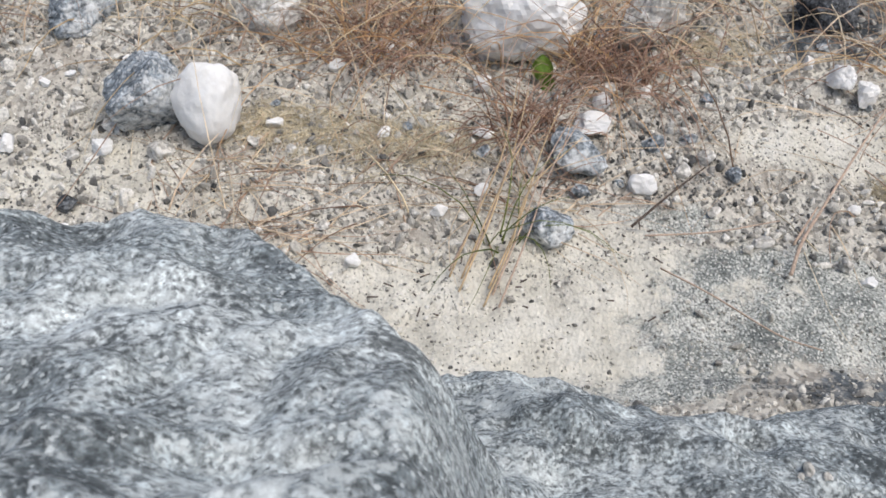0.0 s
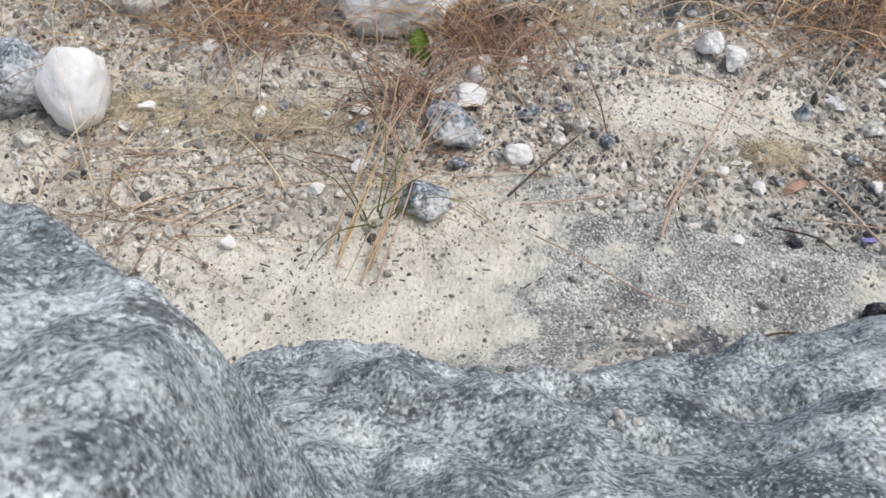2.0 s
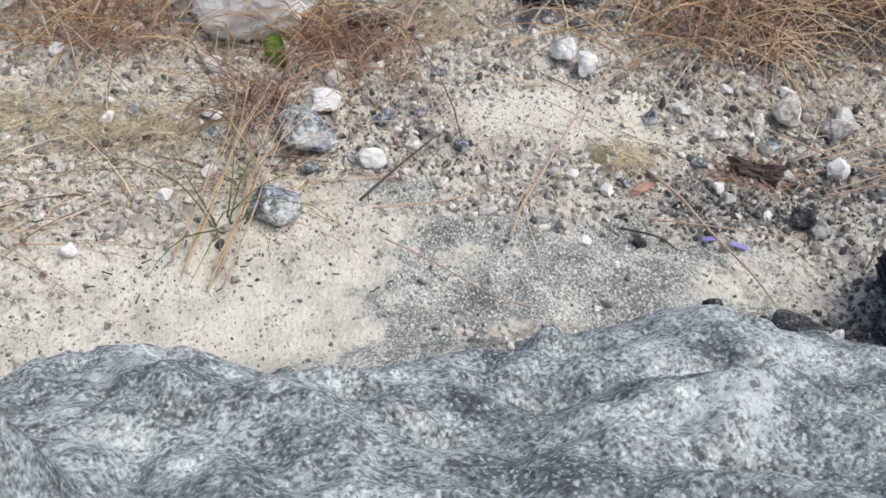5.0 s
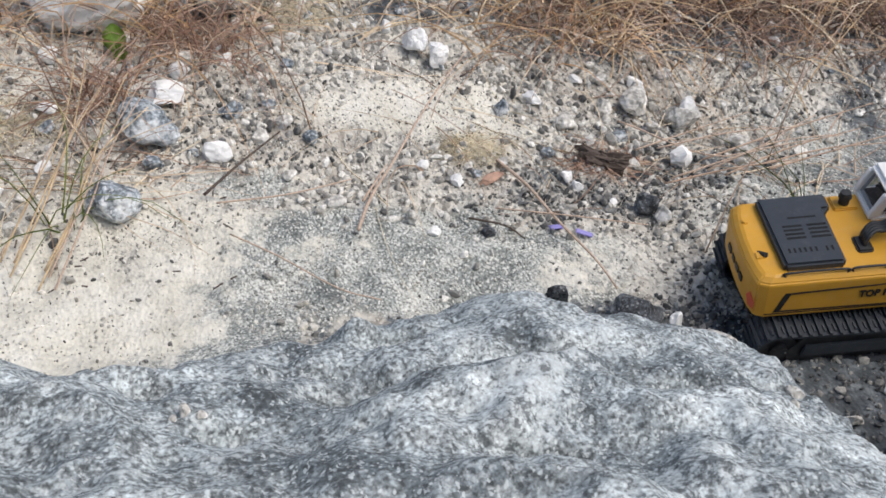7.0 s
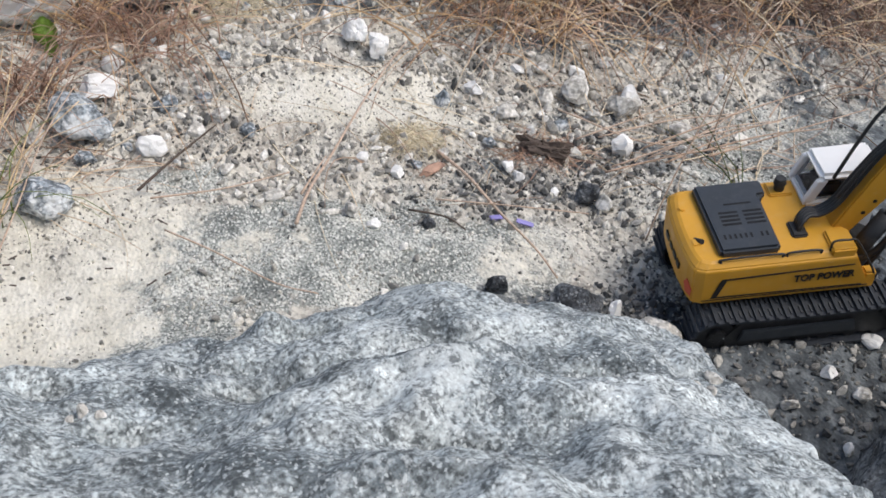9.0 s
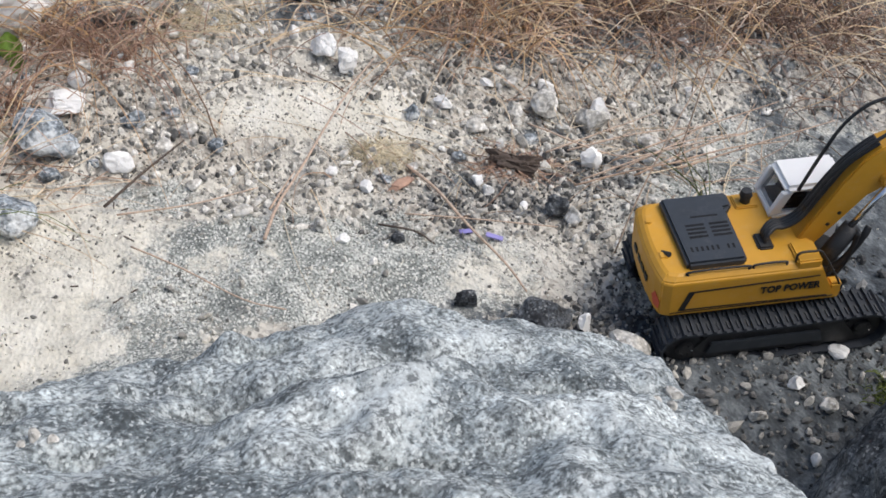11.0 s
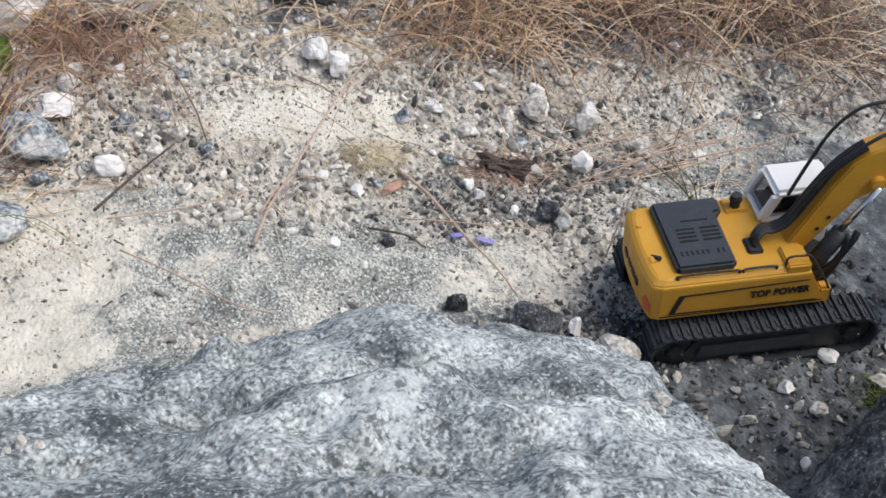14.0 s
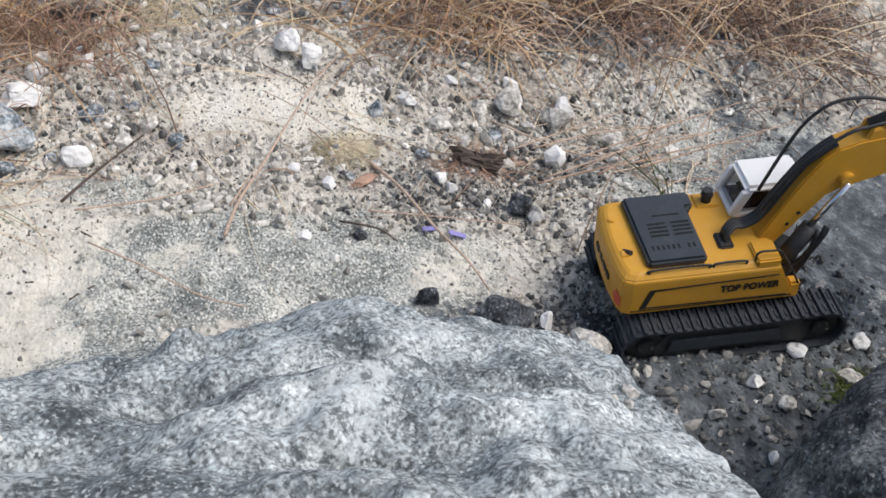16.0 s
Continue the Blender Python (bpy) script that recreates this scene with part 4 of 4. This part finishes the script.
lettering("TOP POWER", 0.0142, INK, body, pose(0.040, SIDE - 0.0004, 0.0965, 90, 0, 0) @ Matrix.Diagonal((0.82, 1, 1, 1)))
sticker = part("red_sticker", slab([(-0.007, 0.084), (0.004, 0.082), (0.009, 0.094), (0.003, 0.104), (-0.003, 0.099), (-0.008, 0.095)], 0.0005, 0.0011), RED, body, "torn red sticker")
sticker.matrix_basis = pose(-0.1112, -0.0560, 0, 0, 0, 104.7)
for y, w in ((-0.030, 0.010), (-0.016, 0.012), (0.0, 0.010), (0.016, 0.012)):
    part("rear_mark", box((-0.1172, y, 0.096), (-0.1150, y + w, 0.104)), INK, body)

# cab: posts, roof, sill and glass round an open inside
cab = part("cab", box((0.038, 0.013, 0.069), (0.126, 0.067, 0.140)), CAB_WHITE, digger, "white plastic driver cab", False, 0.003)
CZ = 0.178
CAB_BACK, CAB_FRONT = (0.042, 0.0545), (0.122, 0.118)
roof = [(0.051, 0.013), (0.124, 0.013), (0.124, 0.068), (0.051, 0.068)]
part("cab_roof", prism(roof, CZ - 0.011, CZ), CAB_WHITE, cab, "white cab roof", False, 0.0045)
for (x0, x1), wide in ((CAB_BACK, 0.0062), (CAB_FRONT, 0.0045), ((0.084, 0.086), 0.0035)):
    for y in (0.0165, 0.0635):
        part("cab_post", slab([(x0 - wide, 0.138), (x0 + wide, 0.138), (x1 + wide, CZ - 0.008), (x1 - wide, CZ - 0.008)], y - 0.0035, y + 0.0035), CAB_WHITE, cab, "", False, 0.001)
part("cab_seat", box((0.056, 0.024, 0.139), (0.084, 0.056, 0.158)), INTERIOR, cab, "dark cab seat", False, 0.004)
part("cab_lining", box((0.047, 0.020, 0.139), (0.118, 0.060, 0.1425)), INTERIOR, cab)
for lo, hi in ((0.046, 0.080), (0.088, 0.118)):
    for y in (0.0150, 0.0640):
        pane = part("cab_window", slab([(lo, 0.141), (hi, 0.141), (hi, CZ - 0.010), (lo + (0.010 if lo < 0.05 else 0.0), CZ - 0.010)], y, y + 0.0008), GLASS, cab, "smoky clear window pane")
        pane.visible_shadow = False
for x0, x1 in (CAB_BACK, CAB_FRONT):
    pane = part("cab_window", slab([(x0 - 0.0005, 0.141), (x0 + 0.0005, 0.141), (x1 + 0.0005, CZ - 0.010), (x1 - 0.0005, CZ - 0.010)], 0.021, 0.059), GLASS, cab, "smoky clear window pane")
    pane.visible_shadow = False

# boom
BY = -0.012
lower = [(0.050, 0.098), (0.066, 0.102), (0.082, 0.126), (0.126, 0.190), (0.140, 0.1985), (0.163, 0.2055), (0.250, 0.232), (0.322, 0.260)]
upper = [(0.332, 0.270), (0.331, 0.286), (0.300, 0.2875), (0.240, 0.280), (0.178, 0.268), (0.148, 0.264), (0.126, 0.256), (0.110, 0.242), (0.092, 0.211), (0.052, 0.122)]
boom = part("boom", slab(lower + upper, BY - 0.014, BY + 0.014), YELLOW, digger, "yellow bent boom arm", False, 0.002)
for y in (BY - 0.0155, BY + 0.0155):
    part("boom_pin", rod((0.1420, y - 0.006, 0.2150), (0.1420, y + 0.006, 0.2150), 0.0085, None, 24), YELLOW, boom, "", False, 0.001)
    part("boom_pin", rod((0.3210, y - 0.003, 0.2740), (0.3210, y + 0.003, 0.2740), 0.0095, None, 24), YELLOW, boom, "", False, 0.001)
part("pin_end", rod((0.3210, BY - 0.0195, 0.2740), (0.3210, BY + 0.0195, 0.2740), 0.0048, None, 16), CHROME, boom)
part("boom_bracket", slab([(0.1538, 0.2631), (0.1777, 0.2661), (0.1673, 0.2781), (0.1580, 0.2770)], BY - 0.012, BY - 0.006), YELLOW, boom, "", False, 0.001)
part("boom_bracket", slab([(0.1538, 0.2631), (0.1777, 0.2661), (0.1673, 0.2781), (0.1580, 0.2770)], BY + 0.006, BY + 0.012), YELLOW, boom, "", False, 0.001)
for x, z in ((0.0652, 0.1292), (0.0985, 0.1687), (0.0884, 0.1529)):
    part("bolt", rod((x, BY - 0.0150, z), (x, BY - 0.0138, z), 0.0024, None, 10), INK, boom)
for i, (x, w) in enumerate(((0.1930, 0.0085), (0.2035, 0.0085), (0.2130, 0.0030), (0.2185, 0.0085), (0.2285, 0.0090), (0.2390, 0.0085))):
    z = 0.2345 + (x - 0.193) * 0.30
    flat_piece("brand_mark", [(x, z), (x + w, z + w * 0.3), (x + w + 0.002, z + w * 0.3 + 0.012), (x + 0.002, z + 0.012)], BY - 0.0142, RED if i in (3, 4) else INK, boom)
flat_piece("brand_mark", [(0.1943, 0.2307), (0.2276, 0.2409), (0.2276, 0.2429), (0.1943, 0.2327)], BY - 0.0142, INK, boom)

# stick
stick_line = [(0.3179, 0.3470), (0.3230, 0.3520), (0.3500, 0.3530), (0.3760, 0.3120), (0.3710, 0.3030), (0.3630, 0.2430), (0.3670, 0.1470), (0.3550, 0.1310), (0.3390, 0.1410), (0.3250, 0.2210), (0.3106, 0.2659)]
arm = part("stick", slab(stick_line, BY - 0.010, BY + 0.010), YELLOW, digger, "yellow stick arm", False, 0.002)
part("stick_pin", rod((0.3310, BY - 0.0135, 0.3430), (0.3310, BY + 0.0135, 0.3430), 0.005, None, 16), BLACK, arm)
part("link_ear", slab([(0.3550, 0.1770), (0.3710, 0.1860), (0.3910, 0.1770), (0.3960, 0.1590), (0.3890, 0.1450), (0.3790, 0.1470), (0.3690, 0.1310), (0.3570, 0.1360)], BY - 0.013, BY - 0.009), YELLOW, arm, "", False, 0.001)
part("link_ear", slab([(0.3550, 0.1770), (0.3710, 0.1860), (0.3910, 0.1770), (0.3960, 0.1590), (0.3890, 0.1450), (0.3790, 0.1470), (0.3690, 0.1310), (0.3570, 0.1360)], BY + 0.009, BY + 0.013), YELLOW, arm, "", False, 0.001)
part("link_pin", rod((0.3850, BY - 0.015, 0.1630), (0.3850, BY + 0.015, 0.1630), 0.0055, None, 20), CHROME, arm)
for x, z in ((0.3510, 0.2130), (0.3570, 0.2130), (0.3520, 0.2030), (0.3580, 0.2030)):
    part("bolt", rod((x, BY - 0.0112, z), (x, BY - 0.0098, z), 0.0014, None, 8), YELLOW, arm)

# rams
part("arm_ram", rod((0.1580, BY, 0.2760), (0.2649, BY, 0.3187), 0.0072, None, 20), BLACK, digger, "black hydraulic ram barrel", True)
part("arm_ram_rod", rod((0.2566, BY, 0.3151), (0.3260, BY, 0.3430), 0.0038, None, 16), CHROME, digger, "chrome ram rod", True)
part("bucket_ram", rod((0.3760, BY, 0.3030), (0.3800, BY, 0.2130), 0.0068, None, 20), BLACK, digger, "black hydraulic ram barrel", True)
part("bucket_ram_rod", rod((0.3800, BY, 0.2170), (0.3830, BY, 0.1670), 0.0036, None, 16), CHROME, digger, "chrome ram rod", True)
for k in range(5):
    x, z = 0.385 + 0.0006 * k, 0.293 - 0.018 * k
    part("ram_clip", box((x - 0.004, BY - 0.006, z - 0.002), (x + 0.004, BY + 0.006, z + 0.002)), BLACK, digger)
for y in (BY - 0.024, BY + 0.024):
    part("boom_ram", rod((0.0783, y, 0.0802), (0.1127, y, 0.1548), 0.0105, None, 20), BLACK, digger, "black hydraulic ram barrel", True)
    part("boom_ram_rod", rod((0.1066, y, 0.1483), (0.1420, y, 0.2150), 0.0036, None, 16), CHROME, digger, "chrome ram rod", True)
    part("ram_foot", rod((0.0763, y - 0.006, 0.0820), (0.0763, y + 0.006, 0.0820), 0.0105, None, 18), BLACK, digger, "", False, 0.001)
part("boom_foot", box((0.070, BY - 0.036, 0.062), (0.0945, BY + 0.036, 0.1074)), BLACK, digger, "black boom foot bracket", False, 0.003)
part("swing_bracket", rod((0.0945, BY, 0.0594), (0.0945, BY, 0.1034), 0.024, None, 24), BLACK, digger, "", False, 0.002)
part("light_bracket", tube([(0.0824, BY - 0.030, 0.0875), (0.1056, BY - 0.034, 0.1092), (0.1228, BY - 0.034, 0.1455), (0.1289, BY - 0.030, 0.1580)], 0.0042, None, 8), BLACK, digger, "", True)
part("light_bracket", tube([(0.0945, BY - 0.036, 0.0754), (0.1107, BY - 0.036, 0.1146), (0.1167, BY - 0.034, 0.1551)], 0.003, None, 8), BLACK, digger, "", True)


def hose(points, r=0.0021):
    return part("hose", tube(points, r, None, 8, 8), BLACK, digger, "black rubber hydraulic hose", True)


for k in range(4):
    y = -0.008 - 0.0042 * k
    hose([(0.018, y - 0.008, RT - 0.004), (0.020, y - 0.006, RT + 0.011), (0.030, y, RT + 0.017), (0.042, y, RT + 0.017), (0.058, y, 0.162), (0.074, y, 0.195), (0.093, y, 0.230 + 0.001 * k), (0.110, y, 0.250), (0.1238, y, 0.2610)], 0.0026)
part("hose_guide", box((0.009, -0.037, RT - 0.003), (0.027, -0.011, RT + 0.0035)), BLACK, digger, "", False, 0.002)
hose([(0.060, 0.004, 0.182), (0.078, 0.006, 0.232), (0.096, 0.008, 0.270), (0.122, 0.008, 0.294), (0.156, 0.004, 0.300), (0.186, 0.0, 0.294)])
hose([(0.056, -0.022, 0.176), (0.078, -0.024, 0.225), (0.104, -0.024, 0.256), (0.134, -0.022, 0.276), (0.156, -0.020, 0.2796), (0.176, -0.018, 0.2821)])
hose([(0.1788, BY - 0.012, 0.2731), (0.2255, BY - 0.012, 0.2894), (0.2670, BY - 0.012, 0.3027), (0.3034, BY - 0.014, 0.3329), (0.3440, BY - 0.014, 0.3590), (0.3710, BY - 0.010, 0.3490), (0.3830, BY - 0.006, 0.3060)])
hose([(0.1788, BY + 0.012, 0.2771), (0.2359, BY + 0.012, 0.2985), (0.2826, BY + 0.012, 0.3308), (0.3240, BY + 0.012, 0.3670), (0.3610, BY + 0.012, 0.3630), (0.3830, BY + 0.008, 0.3310), (0.3870, BY + 0.004, 0.2990)])
for x in (0.192, 0.242):
    part("hose_clamp", box((x, BY - 0.0145, 0.272 + (x - 0.192) * 0.36), (x + 0.006, BY + 0.0145, 0.281 + (x - 0.192) * 0.36)), BLACK, digger, "", False, 0.001)

# bucket: a bent shell with two cheeks and five teeth
shell = [(0.2421, 0.1565), (0.2494, 0.1206), (0.2691, 0.0867), (0.3034, 0.0669), (0.3350, 0.0710), (0.3570, 0.0930), (0.3630, 0.1260), (0.3570, 0.1490)]
inner = [(x + (0.352 - x) * 0.07, z + (0.150 - z) * 0.07) for x, z in shell]
BW = 0.042
bucket = part("bucket", slab(shell + inner[::-1], BY - BW, BY + BW), BLACK, digger, "black bucket with five teeth", False, 0.0008)
cheek = [(0.2587, 0.1386), (0.2618, 0.1126), (0.2753, 0.0887), (0.3034, 0.0709), (0.3330, 0.0740), (0.3530, 0.0950), (0.3590, 0.1260), (0.3540, 0.1470), (0.3085, 0.1309)]
for y in (BY - BW, BY + BW - 0.003):
    part("bucket_cheek", slab(cheek, y, y + 0.003), BLACK, bucket)
for k in range(5):
    y = BY - BW + 0.006 + k * (2 * BW - 0.012) / 4
    part("tooth", slab([(0.2416, 0.1465), (0.2478, 0.1486), (0.2421, 0.1705), (0.2385, 0.1745)], y - 0.004, y + 0.004), BLACK, bucket, "", False, 0.0008)
for y in (BY - 0.017, BY + 0.013):
    part("bucket_ear", slab([(0.3510, 0.1010), (0.3630, 0.1060), (0.3950, 0.1490), (0.3890, 0.1630), (0.3590, 0.1510)], y, y + 0.004), BLACK, bucket, "", False, 0.0008)
